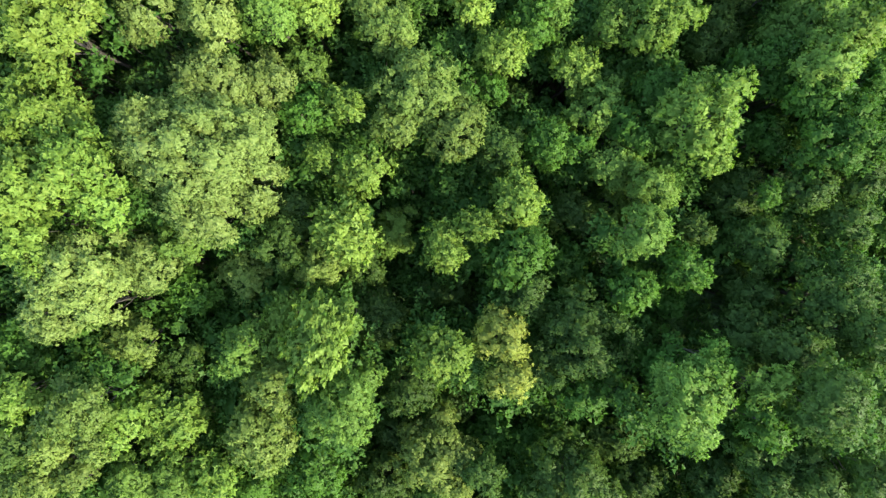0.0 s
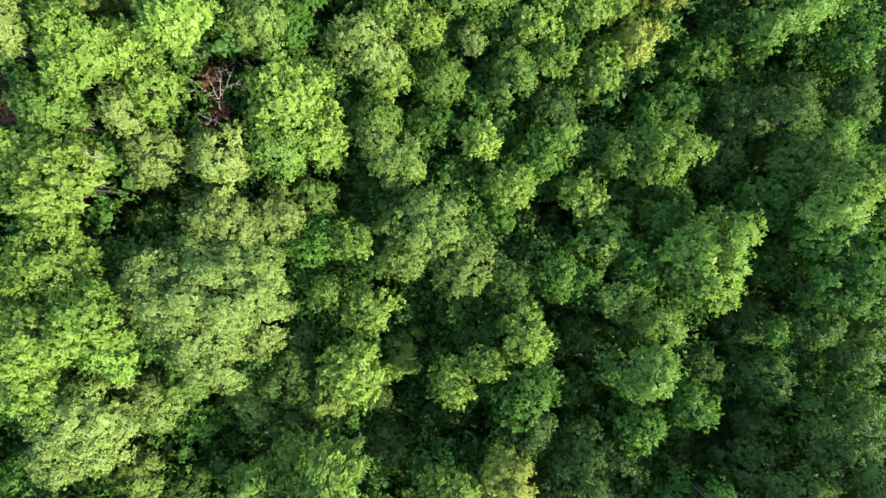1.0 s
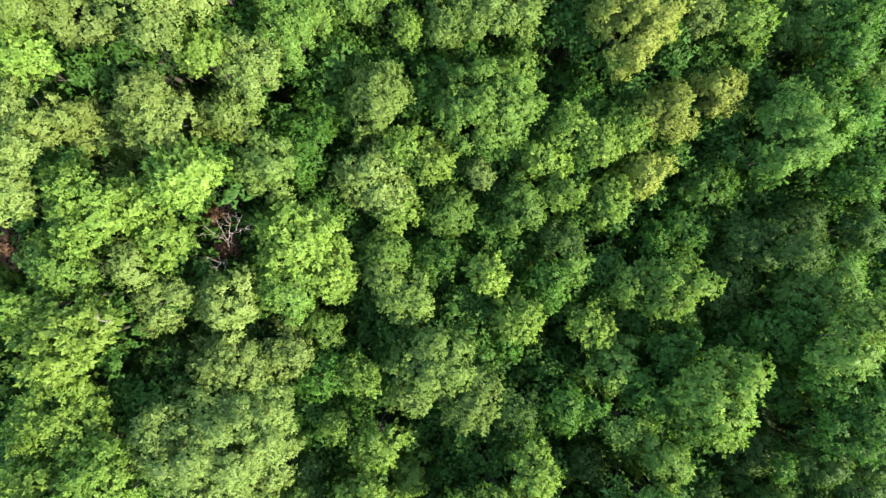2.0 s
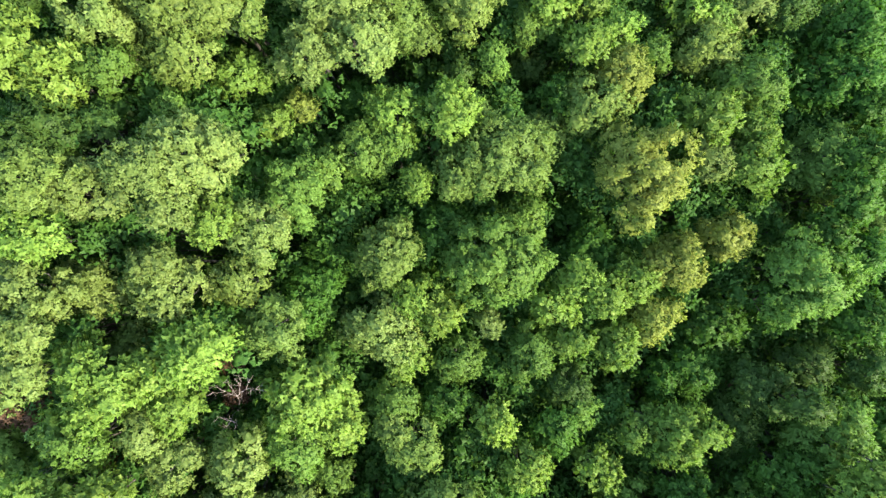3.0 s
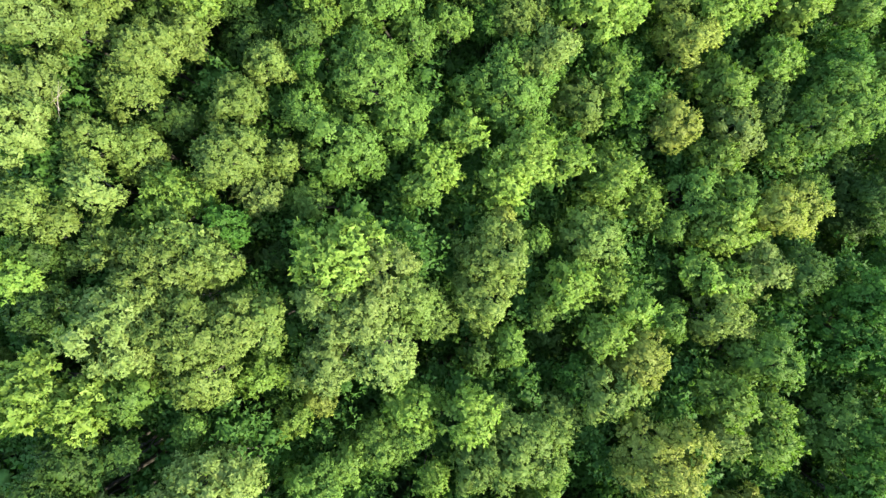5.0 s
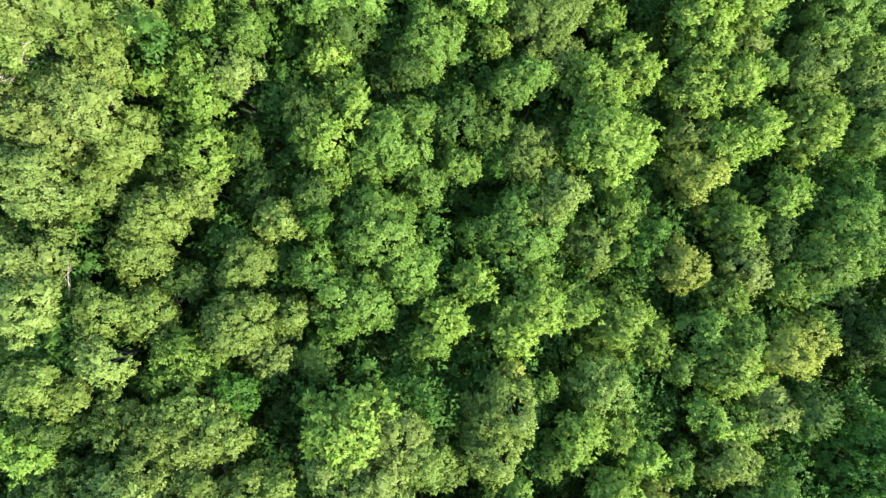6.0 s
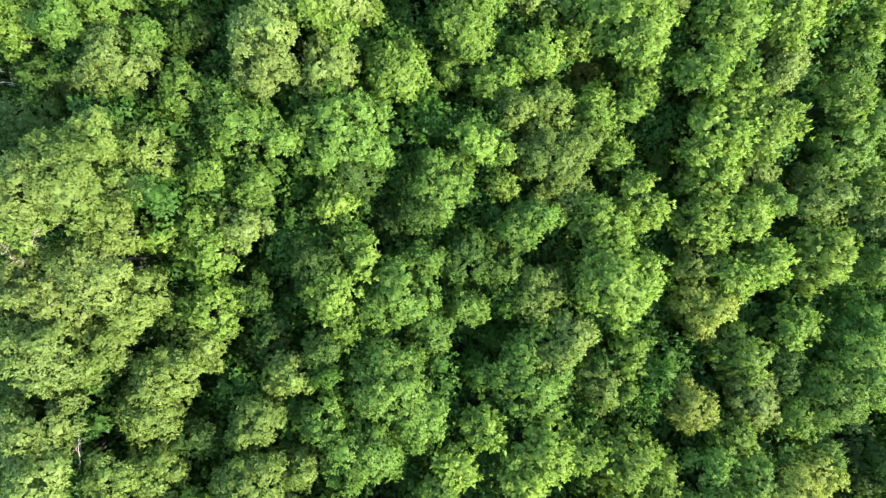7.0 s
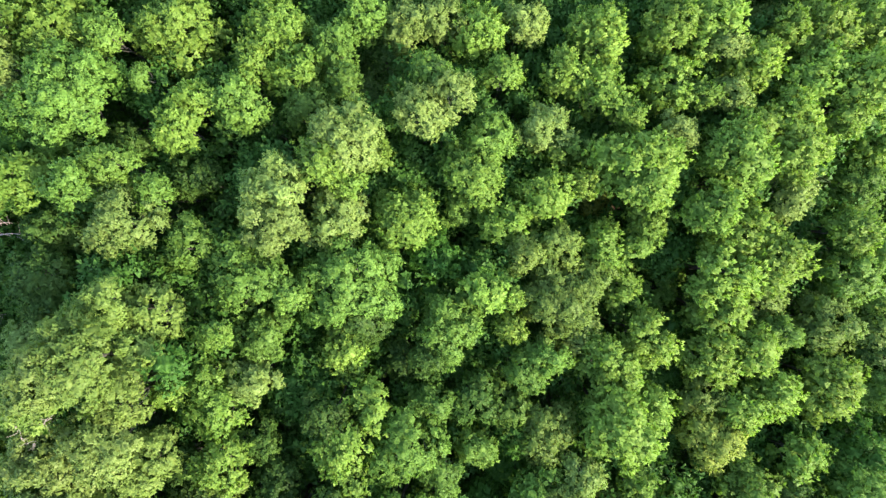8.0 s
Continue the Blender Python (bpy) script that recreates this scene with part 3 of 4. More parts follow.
tree("dark", 8.58, -15.6, 13.27, 2.73, 2.73)
tree("dark", 12.62, -13.9, 10.2, 1.96, 1.96, True)
tree("dark", 14.19, -16.54, 10.88, 1.66, 1.66, True)
tree("mid", 14.65, -9.06, 17.86, 2.51, 2.51)
tree("deep", 14.95, -7.81, 14.19, 1.86, 1.86)
tree("deep", 16.19, -7.16, 17.06, 1.37, 1.37)
tree("fresh", 19.03, -8.2, 18.09, 1.72, 0.91)
tree("deep", 19.03, -10.15, 17.88, 1.38, 1.38)
# dark kinds again, standing in for shade on the right
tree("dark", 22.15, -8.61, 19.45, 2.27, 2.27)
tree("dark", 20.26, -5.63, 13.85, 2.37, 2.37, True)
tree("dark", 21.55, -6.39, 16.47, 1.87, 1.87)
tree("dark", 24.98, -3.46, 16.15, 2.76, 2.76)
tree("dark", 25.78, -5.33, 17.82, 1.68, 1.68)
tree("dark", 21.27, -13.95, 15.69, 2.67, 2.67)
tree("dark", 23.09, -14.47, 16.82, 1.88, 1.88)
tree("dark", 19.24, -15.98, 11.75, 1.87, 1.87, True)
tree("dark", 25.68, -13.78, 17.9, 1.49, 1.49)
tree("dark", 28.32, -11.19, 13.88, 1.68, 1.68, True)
tree("dark", 16.23, -5.9, 10.38, 1.57, 1.57, True)
tree("deep", 15.91, -4.13, 10.15, 1.47, 1.47, True)
tree("dark", 21.13, -3.06, 12.6, 1.58, 1.58, True)
tree("dark", -4.34, -16.85, 9.62, 1.87, 1.87, True)
tree("deep", -13.79, -17.07, 10.02, 1.49, 1.49, True)
tree("olive", -19.86, 45.04, 18.43, 2.89, 2.89)
tree("pale", -21.52, 41.87, 19.44, 2.59, 2.59)
tree("olive", -17.79, 41.86, 19.3, 2.32, 2.32)
tree("olive", -15.48, 42.05, 18.61, 2.03, 2.03)
tree("olive", -20.79, 40, 16.6, 1.85, 1.85)
tree("olive", -17.02, 39.12, 18.48, 1.75, 1.75)
tree("olive", -16.92, 45.76, 17.88, 1.67, 1.67)
tree("olive", -13.94, 42.02, 17.98, 1.48, 1.48)
tree("dark", -26.59, 46.08, 19.03, 1.24, 1.24)
tree("dark", -25.64, 45.93, 17.4, 1.36, 1.36, True)
tree("dark", -26.58, 42.82, 18.5, 1.75, 1.75, True)
tree("vivid", -26.06, 38.37, 19.76, 2.31, 2.31)
tree("vivid", -23.79, 37.48, 19.33, 1.75, 1.75)
tree("mid", -21.51, 38.02, 19.12, 1.49, 1.49)
tree("fresh", -14.92, 38.64, 15.32, 1.65, 1.65)
tree("vivid", -9.39, 46.13, 17.76, 2.44, 2.44)
tree("pale", -6.88, 45.44, 17.55, 1.84, 1.84)
tree("pale", -8.44, 42.71, 17.84, 2.18, 2.18)
tree("grey", -5.55, 43.89, 16.76, 1.57, 1.57)
tree("pale", -10.13, 39.71, 17.13, 1.93, 1.93)
tree("pale", -6.92, 40.39, 17.56, 1.86, 1.86)
tree("grey", -4.59, 42.8, 14.13, 1.68, 1.68)
tree("grey", -3.49, 41.94, 13.61, 1.27, 1.27)
tree("yellow", -10.98, 36.69, 15.13, 1.07, 1.07)
tree("fresh", -12.43, 35.71, 15.48, 1.17, 1.17)
tree("fresh", -5.31, 36.39, 14.88, 1.84, 1.84)
tree("fresh", -1.52, 36.3, 16.46, 1.66, 1.66)
tree("mid", -7.09, 34.14, 14.84, 2.05, 2.05)
tree("fresh", -3.66, 31.97, 15.38, 0.98, 0.98)
tree("mid", -5.24, 34.53, 14.88, 1.37, 1.37)
tree("mid", -17.82, 35.91, 18.44, 0.97, 0.97)
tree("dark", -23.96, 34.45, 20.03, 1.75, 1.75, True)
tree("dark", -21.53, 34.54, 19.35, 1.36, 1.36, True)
tree("dark", -24.61, 32.98, 21.4, 1.46, 1.46)
tree("pale", -16.47, 33.05, 19.83, 2.57, 2.57)
tree("pale", -14.82, 33.67, 18.62, 1.36, 1.36)
tree("pale", -18.4, 31.79, 21.35, 1.67, 1.67)
tree("grey", -23.88, 31.39, 21.41, 2.15, 2.15)
tree("pale", -22.2, 31, 19.81, 1.98, 1.98)
tree("pale", -17.23, 30.12, 20.27, 1.45, 1.45)
tree("mid", -11.02, 31.29, 16.41, 2.04, 2.04)
tree("mid", -9.47, 32.57, 15.35, 1.47, 1.47)
tree("pale", -12.86, 28.77, 17.2, 2.03, 2.03)
tree("fresh", -15.37, 29.25, 18.56, 1.55, 1.55)
tree("dark", -0.84, 39.51, 13.12, 1.27, 1.27)
tree("mid", 1.38, 40.29, 13.61, 1.36, 1.36)
tree("dark", 4.13, 40.68, 10.4, 1.66, 1.66, True)
tree("olive", 0.07, 46.38, 14.43, 2.38, 2.38)
tree("yellow", 0.8, 48.47, 13.88, 1.07, 1.07)
tree("olive", -0.59, 43.6, 14.5, 2.02, 2.02)
tree("mid", 2.92, 47, 12.5, 1.26, 1.26)
tree("grey", 7.08, 47.35, 12.67, 2.17, 2.17)
tree("fresh", 11.53, 49.8, 9.63, 1.77, 1.77)
tree("mid", 13.21, 48.31, 10.93, 1.18, 1.18)
tree("vivid", 16.52, 48.33, 11.08, 2.07, 2.07)
tree("yellow", 20.55, 49.47, 11.26, 1.66, 1.66)
tree("pale", 19.74, 45.27, 10.72, 2.16, 2.16)
tree("dark", 22.44, 45.18, 11.07, 1.68, 1.68)
tree("fresh", 5.12, 44.24, 13.79, 1.85, 1.85)
tree("fresh", 7.81, 44.28, 12.89, 1.35, 1.35)
tree("fresh", 9.91, 42.63, 13.26, 1.26, 1.26)
tree("mid", 3.56, 42.54, 13.81, 1.06, 1.06)
tree("fresh", 7.43, 41.06, 14.75, 1.35, 1.35)
tree("mid", 12.95, 41.65, 11.68, 1.27, 1.27)
tree("fresh", 14.87, 44.98, 11.64, 1.47, 1.47)
tree("mid", 17.13, 44.39, 11.04, 1.67, 1.67)
tree("olive", 16.21, 42.03, 11.6, 2.16, 2.16)
tree("mid", 19.46, 39.21, 12.88, 1.77, 1.77)
tree("mid", 17.82, 39.12, 12.33, 1.28, 1.28)
tree("fresh", 15.69, 36.69, 13.95, 1.76, 1.76)
tree("fresh", 19.04, 35.8, 13.1, 1.59, 1.59)
tree("fresh", 19.22, 33.78, 12.88, 1.93, 1.93)
tree("pale", 16.4, 34.13, 13.01, 1.58, 1.58)
tree("yellow", 10, 39.22, 13.69, 2.15, 2.15)
tree("olive", 7.91, 37.36, 14.32, 1.95, 1.95)
tree("yellow", 10.94, 32.81, 15.49, 2.95, 2.95)
tree("grey", 1.66, 33.97, 15.18, 2.81, 2.81)
tree("grey", 4.5, 35.13, 13.19, 1.75, 1.75)
tree("grey", -0.73, 32.67, 15.04, 1.67, 1.67)
tree("deep", -1.9, 28.85, 12.81, 2.05, 2.05, True)
tree("mid", 1.39, 27.08, 15.07, 2.9, 2.9)
tree("mid", 3.57, 29.14, 13.36, 1.76, 1.76)
tree("olive", -5.53, 27.48, 15.41, 2.16, 2.16)
tree("deep", -9.5, 27.47, 13, 1.56, 1.56, True)
tree("deep", -10.57, 24.45, 13.5, 2.05, 2.05, True)
tree("pale", -5.92, 22.77, 13.85, 2.55, 2.55)
tree("vivid", -4.25, 20.62, 13.1, 1.57, 1.57)
tree("grey", -12.23, 22.9, 16.7, 2.09, 2.09)
tree("pale", -17.9, 25.34, 17.94, 2.33, 2.33)
tree("pale", -18.27, 26.69, 19.33, 1.36, 1.36)
tree("vivid", -16.07, 21.71, 19.19, 1.78, 1.78)
tree("fresh", -21.21, 20.06, 19.71, 2.18, 2.18)
tree("vivid", -18.97, 20.22, 18.53, 1.57, 1.57)
tree("vivid", -10.66, 18.43, 15.81, 2.37, 2.37)
tree("vivid", -8.5, 16.56, 13.9, 1.68, 1.68)
tree("mid", -5.18, 17.38, 13.58, 1.59, 1.59)
tree("vivid", -1.8, 23.66, 14.08, 1.37, 1.37)
tree("fresh", -3.66, 24.74, 14.19, 1.57, 1.57)
tree("mid", -0.62, 20.4, 13.26, 1.57, 1.57)
tree("pale", 1.24, 22.78, 13.6, 1.08, 1.08)
tree("mid", 4.24, 20.95, 13.48, 1.78, 1.78)
tree("fresh", 6.98, 21.62, 13.44, 1.27, 1.27)
tree("fresh", 10.26, 21.35, 12.52, 1.65, 1.65)
tree("fresh", 5.6, 23.87, 13.22, 1.46, 1.46)
tree("fresh", 7.07, 25.92, 14.17, 1.54, 1.54)
tree("fresh", 9.05, 24.85, 14.29, 1.55, 1.55)
tree("fresh", 10.99, 25.92, 13.72, 1.55, 1.55)
tree("deep", 8.93, 27.27, 11.48, 2.13, 2.13)
tree("yellow", 13.81, 27.08, 13.75, 2.05, 2.05)
tree("yellow", 12.85, 23.1, 12.99, 1.16, 1.75)
tree("yellow", 17.61, 28.66, 12.47, 1.76, 1.76, True)
tree("deep", 17.45, 22.51, 10.66, 1.94, 1.94)
tree("mid", 22.77, 26.01, 13.52, 2.84, 2.84)
tree("deep", 24.84, 29.13, 12.66, 1.57, 1.57)
tree("deep", 27.64, 27.78, 12.05, 1.47, 1.47)
tree("deep", 27.21, 40.98, 10.06, 2.95, 2.95)
tree("dark", 28.92, 50.1, 5.99, 2.46, 2.46, True)
tree("deep", 27.18, 43.5, 11.78, 1.87, 1.87)
tree("mid", 24.96, 34.33, 11.19, 2.75, 2.75)
tree("deep", 26.81, 34.24, 13.07, 1.76, 1.76)
tree("deep", 25.83, 31.68, 13.28, 1.76, 1.76)
tree("dark", 29.77, 50.89, 8.5, 2.06, 2.06, True)
tree("deep", 28.66, 38.43, 10.99, 1.67, 1.67, True)
tree("deep", 16.38, 19.41, 10.35, 2.04, 2.04)
# this hollow lies in shade, so dark and deep leaf colours imitate it
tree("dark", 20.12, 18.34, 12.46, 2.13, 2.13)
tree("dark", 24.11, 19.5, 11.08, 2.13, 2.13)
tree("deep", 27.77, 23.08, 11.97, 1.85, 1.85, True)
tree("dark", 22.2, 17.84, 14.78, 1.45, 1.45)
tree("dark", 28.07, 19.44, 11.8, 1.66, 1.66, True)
tree("deep", 21.46, 24.16, 12.02, 1.66, 1.66, True)
tree("fresh", -24.64, 28.45, 20.53, 1.76, 1.76)
tree("pale", -25.21, 25.32, 19.46, 2.35, 2.35)
tree("pale", -23.83, 25.03, 16.44, 2.15, 2.15)
tree("pale", -24.57, 23.08, 21.2, 1.66, 1.66)
tree("pale", -24.89, 20.53, 20.87, 1.47, 1.47)
tree("deep", -24.54, 22.19, 17.1, 1.27, 1.27, True)
tree("olive", -21.22, 21.52, 16.16, 1.46, 1.46, True)
tree("olive", -14.14, 25.82, 17.27, 1.54, 1.54)
tree("deep", -14.57, 32.46, 14.2, 1.36, 1.36, True)
tree("deep", 7.76, 29.83, 9.5, 1.76, 1.76, True)
tree("deep", 5.97, 37.95, 13.2, 1.56, 1.56, True)
tree("dark", -10.71, 38.44, 13.21, 1.37, 1.37, True)
tree("deep", -7.89, 37.85, 12.16, 1.37, 1.37, True)
tree("deep", -2.68, 25.52, 9.84, 1.47, 1.47, True)
tree("deep", 14.13, 18.57, 10.7, 1.66, 1.66, True)
tree("deep", -1.39, 17.33, 12.89, 1.57, 1.57)
tree("dark", 6.75, 18.49, 12.8, 1.57, 1.57, True)
tree("fresh", -32.29, 80.52, 14.2, 1.75, 1.75)
tree("mid", -28.01, 80.33, 15.81, 1.66, 1.66)
tree("mid", -25.98, 81.37, 15.15, 1.35, 1.35)
tree("pale", -25.14, 77.99, 15.4, 2.1, 2.1)
tree("mid", -23.93, 79.73, 14.13, 1.35, 1.35)
tree("mid", -21.64, 76.54, 13.96, 1.64, 1.64)
tree("dark", -22.07, 80.92, 12.3, 1.56, 1.56, True)
tree("dark", -30.74, 74.12, 14.86, 1.94, 1.94)
tree("olive", -25.58, 72.95, 17.25, 1.56, 1.56)
tree("olive", -23.55, 72.28, 15.16, 1.94, 1.94)
tree("olive", -25.49, 70.16, 20.1, 2.43, 2.43)
tree("pale", -26.46, 69.48, 21.46, 1.56, 1.56)
tree("olive", -24.61, 70.07, 16.19, 1.86, 1.86)
tree("olive", -27.7, 68.2, 19.79, 1.95, 1.95)
tree("olive", -24.21, 67.63, 17.73, 1.76, 1.76)
tree("fresh", -22.38, 67.14, 14.67, 1.07, 1.07)
tree("fresh", -19.28, 71.04, 15.7, 1.06, 1.06)
tree("mid", -16.91, 70.58, 13.92, 1.73, 1.73)
tree("fresh", -20.14, 68.22, 14.97, 1.17, 1.17)
tree("pale", -17.52, 67.74, 14.28, 1.64, 1.64)
tree("fresh", -19.48, 66.08, 14.74, 1.65, 1.65)
tree("pale", -15.99, 80.23, 14.83, 2.14, 2.14)
tree("pale", -16.04, 77.99, 15.01, 2.07, 2.07)
tree("fresh", -11.99, 80.8, 13.33, 1.55, 1.55)
tree("pale", -12.32, 78.27, 13.26, 1.99, 1.99)
tree("fresh", -8.06, 78.46, 12.34, 2.09, 2.09)
tree("fresh", -10.5, 82.99, 11.2, 1.47, 1.47)
tree("fresh", -13.09, 81.74, 14.94, 1.35, 1.35)
tree("mid", -17.79, 74.32, 14.08, 2.5, 2.5)
tree("mid", -11.54, 74.22, 13.46, 2.98, 2.98)
tree("dark", -10.82, 71.76, 12.35, 1.9, 1.9)
tree("mid", -15.34, 73.46, 14.36, 1.34, 1.34)
tree("vivid", -12.07, 69.47, 12.26, 1.63, 1.63)
tree("deep", -5.89, 75.76, 10.41, 1.85, 1.85)
tree("mid", -4.82, 71.04, 11.76, 2.31, 2.31)
tree("dark", -6.34, 68.89, 12.23, 1.25, 1.25)
tree("fresh", -3.5, 81.52, 12.1, 2.01, 2.01)
tree("fresh", -1.05, 78.28, 11.08, 1.65, 1.65)
tree("mid", -4.14, 79.26, 10.02, 1.56, 1.56)
tree("fresh", 1.66, 80.31, 11.01, 1.74, 1.74)
tree("fresh", 3.47, 83.46, 9.64, 1.46, 1.46)
tree("vivid", 4.47, 81.28, 10.6, 1.07, 1.07)
tree("fresh", 8.1, 82.09, 11.42, 2.61, 2.61)
tree("fresh", 9.76, 78.86, 9.24, 1.55, 1.55)
tree("yellow", 6.24, 80.64, 5.3, 1.76, 1.76, True)
tree("grey", 2.56, 76.82, 10.87, 1.67, 1.67)
tree("olive", 0.03, 76.05, 12.15, 1.17, 1.17)
tree("fresh", 5.99, 76.63, 9.9, 1.66, 1.66)
tree("fresh", 8.72, 77.02, 9.41, 1.47, 1.47)
tree("fresh", -2.69, 73.74, 13.18, 1.35, 1.35)
tree("fresh", -0.44, 73.15, 12.25, 0.68, 0.68)
tree("vivid", -0.64, 71.11, 11.56, 0.97, 0.97)
tree("grey", 2.62, 72.96, 10.88, 2.71, 2.71)
tree("grey", 5.73, 74.5, 9.62, 1.48, 1.48)
tree("fresh", 7.68, 73.43, 8.62, 1.37, 1.37)
tree("vivid", 9.32, 69.97, 9.59, 2.05, 2.05)
tree("fresh", 6.41, 68.11, 10.62, 2.15, 2.15)
tree("pale", 4.27, 70.07, 9.93, 1.66, 1.66)
tree("fresh", 15.43, 83.17, 9.9, 2.41, 2.41)
tree("vivid", 20.13, 84.02, 8.83, 2.33, 2.33)
tree("fresh", 13.55, 79.34, 10.86, 1.83, 1.83)
tree("pale", 20.95, 80.81, 7.03, 2, 2)
tree("vivid", 16.27, 77.41, 8.7, 2.24, 2.24)
tree("vivid", 14.5, 74.8, 9.84, 2.37, 2.37)
tree("vivid", 18.68, 75.63, 8.95, 2.27, 2.27)
tree("vivid", 14.71, 72, 8.83, 1.93, 1.93)
tree("vivid", 14.3, 68.8, 9, 2.12, 2.12)
tree("vivid", 17.58, 69.09, 9.04, 1.75, 1.75)
tree("pale", 19.06, 72.56, 6.85, 1.66, 1.66)
tree("grey", 23.84, 70.89, 6.98, 2.45, 2.45)
tree("fresh", 25.31, 78, 8.3, 1.77, 1.77)
tree("mid", 26.04, 74.41, 6.75, 2.34, 2.34)
tree("vivid", 29.32, 85.06, 4.88, 1.86, 1.86)
tree("mid", 27.92, 82.03, 4.49, 2.36, 2.36, True)
tree("fresh", 28.81, 72.35, 6.12, 1.66, 1.66)
tree("dark", 29.03, 68.6, 6.1, 2.45, 2.45, True)
tree("vivid", 24.04, 66.45, 7.58, 2.35, 2.35)
tree("mid", 28.25, 76.53, 7.25, 1.86, 1.86, True)
tree("pale", -28.36, 63.72, 17.84, 2.64, 2.64)
tree("pale", -24.72, 65.09, 18.57, 2.05, 2.05)
tree("olive", -23.79, 63.04, 16.05, 2.15, 2.15)
tree("pale", -27.98, 60.31, 18.52, 2.35, 2.35)
tree("olive", -25.16, 60.12, 16.62, 1.86, 1.86)
tree("pale", -28.3, 55.8, 17.98, 2.42, 2.42)
tree("pale", -27.38, 53.01, 19.44, 1.73, 1.73)
tree("olive", -21.77, 58.65, 16.25, 2.05, 2.05)
tree("olive", -19.91, 60.12, 14.62, 1.95, 1.95)
tree("olive", -22.56, 56.19, 16.22, 1.85, 1.85)
tree("olive", -22.24, 52.59, 15.68, 2.04, 2.04)
tree("olive", -24.3, 52.7, 17.65, 1.55, 1.55)
tree("dark", -20.05, 54.44, 15.5, 1.46, 1.46, True)
tree("fresh", -19.41, 62.46, 14.93, 1.76, 1.76)
tree("dark", -17.66, 63.24, 12.6, 1.56, 1.56, True)
tree("fresh", -11.6, 63.55, 14.74, 1.63, 1.63)
tree("dark", -12.81, 65.27, 14.22, 1.82, 1.82)
tree("fresh", -11.25, 61.71, 14.46, 1.16, 1.16)
tree("mid", -7.68, 63.45, 13.55, 2.41, 2.41)
tree("mid", -5.46, 61.09, 12.46, 1.74, 1.74)
tree("fresh", -9.96, 66.03, 13.93, 1.43, 1.43)
tree("mid", -6.15, 65.63, 11.71, 1.73, 1.73)
tree("grey", -16.19, 55.51, 15.77, 1.65, 1.65)
tree("olive", -14.44, 58.48, 14.69, 1.55, 1.55)
tree("dark", -16.38, 60.22, 12.9, 1.75, 1.75, True)
tree("mid", -7.97, 57.61, 14.58, 2.61, 2.61)
tree("mid", -5.93, 55.31, 13.68, 2.03, 2.03)
tree("mid", -9.79, 53.19, 14.05, 2.61, 2.61)
tree("mid", -12.2, 55.22, 14.72, 1.64, 1.64)
tree("olive", -16.52, 52.11, 16.84, 2.14, 2.14)
tree("olive", -13.68, 52.22, 14.43, 1.65, 1.65)
tree("deep", -12.12, 58.48, 15.1, 0.87, 0.87)
tree("dark", -12.21, 60.12, 15.01, 1.16, 1.16)
tree("dark", -3.17, 65.81, 11.03, 1.83, 1.83)
tree("mid", -2.78, 62.3, 11.19, 1.44, 1.44)
tree("deep", -0.09, 63.16, 10.09, 1.54, 1.54)
tree("olive", 2.06, 63.35, 10.78, 2.12, 2.12)
tree("mid", 1.29, 57.58, 11.56, 3.22, 3.22)
tree("olive", 3.24, 59.35, 12.41, 1.35, 1.35)
tree("pale", 4.45, 60.9, 12.04, 1.36, 1.36)
tree("vivid", -1.88, 54.64, 12.74, 1.44, 1.44)
tree("fresh", 6.94, 64.11, 11.86, 2.45, 2.45)
tree("fresh", 10.14, 64.8, 9.33, 1.67, 1.67)
tree("fresh", 8.71, 59.22, 10.28, 1.68, 1.68)
tree("grey", 6.72, 57.23, 10.28, 1.99, 1.99)
tree("deep", 10.43, 57.34, 10.57, 1.48, 1.48)
tree("fresh", 8.42, 56.59, 11.29, 0.69, 0.69)
tree("yellow", 12.89, 55.6, 11.09, 1.78, 1.78)
tree("yellow", 15.02, 62.12, 8.79, 2.28, 2.28)
tree("olive", 14.31, 65.58, 8.29, 1.76, 1.76)
tree("fresh", 16.96, 64.99, 8.85, 1.76, 1.76)
tree("fresh", 17.73, 58.62, 8.54, 2.28, 2.28)
tree("vivid", 19.61, 65.97, 8.61, 1.56, 1.56)
tree("fresh", 21.73, 60.8, 8.18, 1.89, 1.89)
tree("pale", 18.29, 55.7, 9.3, 1.89, 1.89)
tree("fresh", 22.05, 54.42, 8.78, 1.78, 1.78)
tree("dark", 20.89, 57.83, 8.35, 1.79, 1.79, True)
tree("deep", 26.85, 60.21, 7.15, 2.68, 2.68)
tree("mid", 26.83, 57.54, 8.99, 2.67, 2.67)
tree("mid", 24.04, 55.8, 9.73, 1.88, 1.88)
tree("dark", 27.34, 52.46, 6.7, 1.96, 1.96, True)
tree("vivid", 2.31, 52.98, 13.09, 2.04, 2.04)
tree("fresh", 4.68, 52.97, 12.68, 1.46, 1.46)
tree("vivid", -3.61, 51.91, 13.4, 1.46, 1.46)
tree("fresh", 8.37, 51.67, 10.55, 2.45, 2.45)
tree("fresh", 11.22, 49.71, 10.16, 1.57, 1.57)
tree("fresh", 16.43, 53.03, 9.83, 1.68, 1.68)
tree("mid", 17.93, 50.29, 10.39, 1.87, 1.87)
tree("yellow", 23.1, 50.01, 8.58, 2.26, 2.26)
tree("mid", 24.38, 51.48, 8.98, 1.18, 1.18)
tree("vivid", 0.67, 51.13, 13.54, 1.46, 1.46)
tree("mid", -4.78, 50.64, 13.82, 1.36, 1.36)
tree("dark", 29.54, 48.91, 6.37, 2.06, 2.06, True)
tree("mid", 15.01, 50.88, 10.32, 1.87, 1.87)
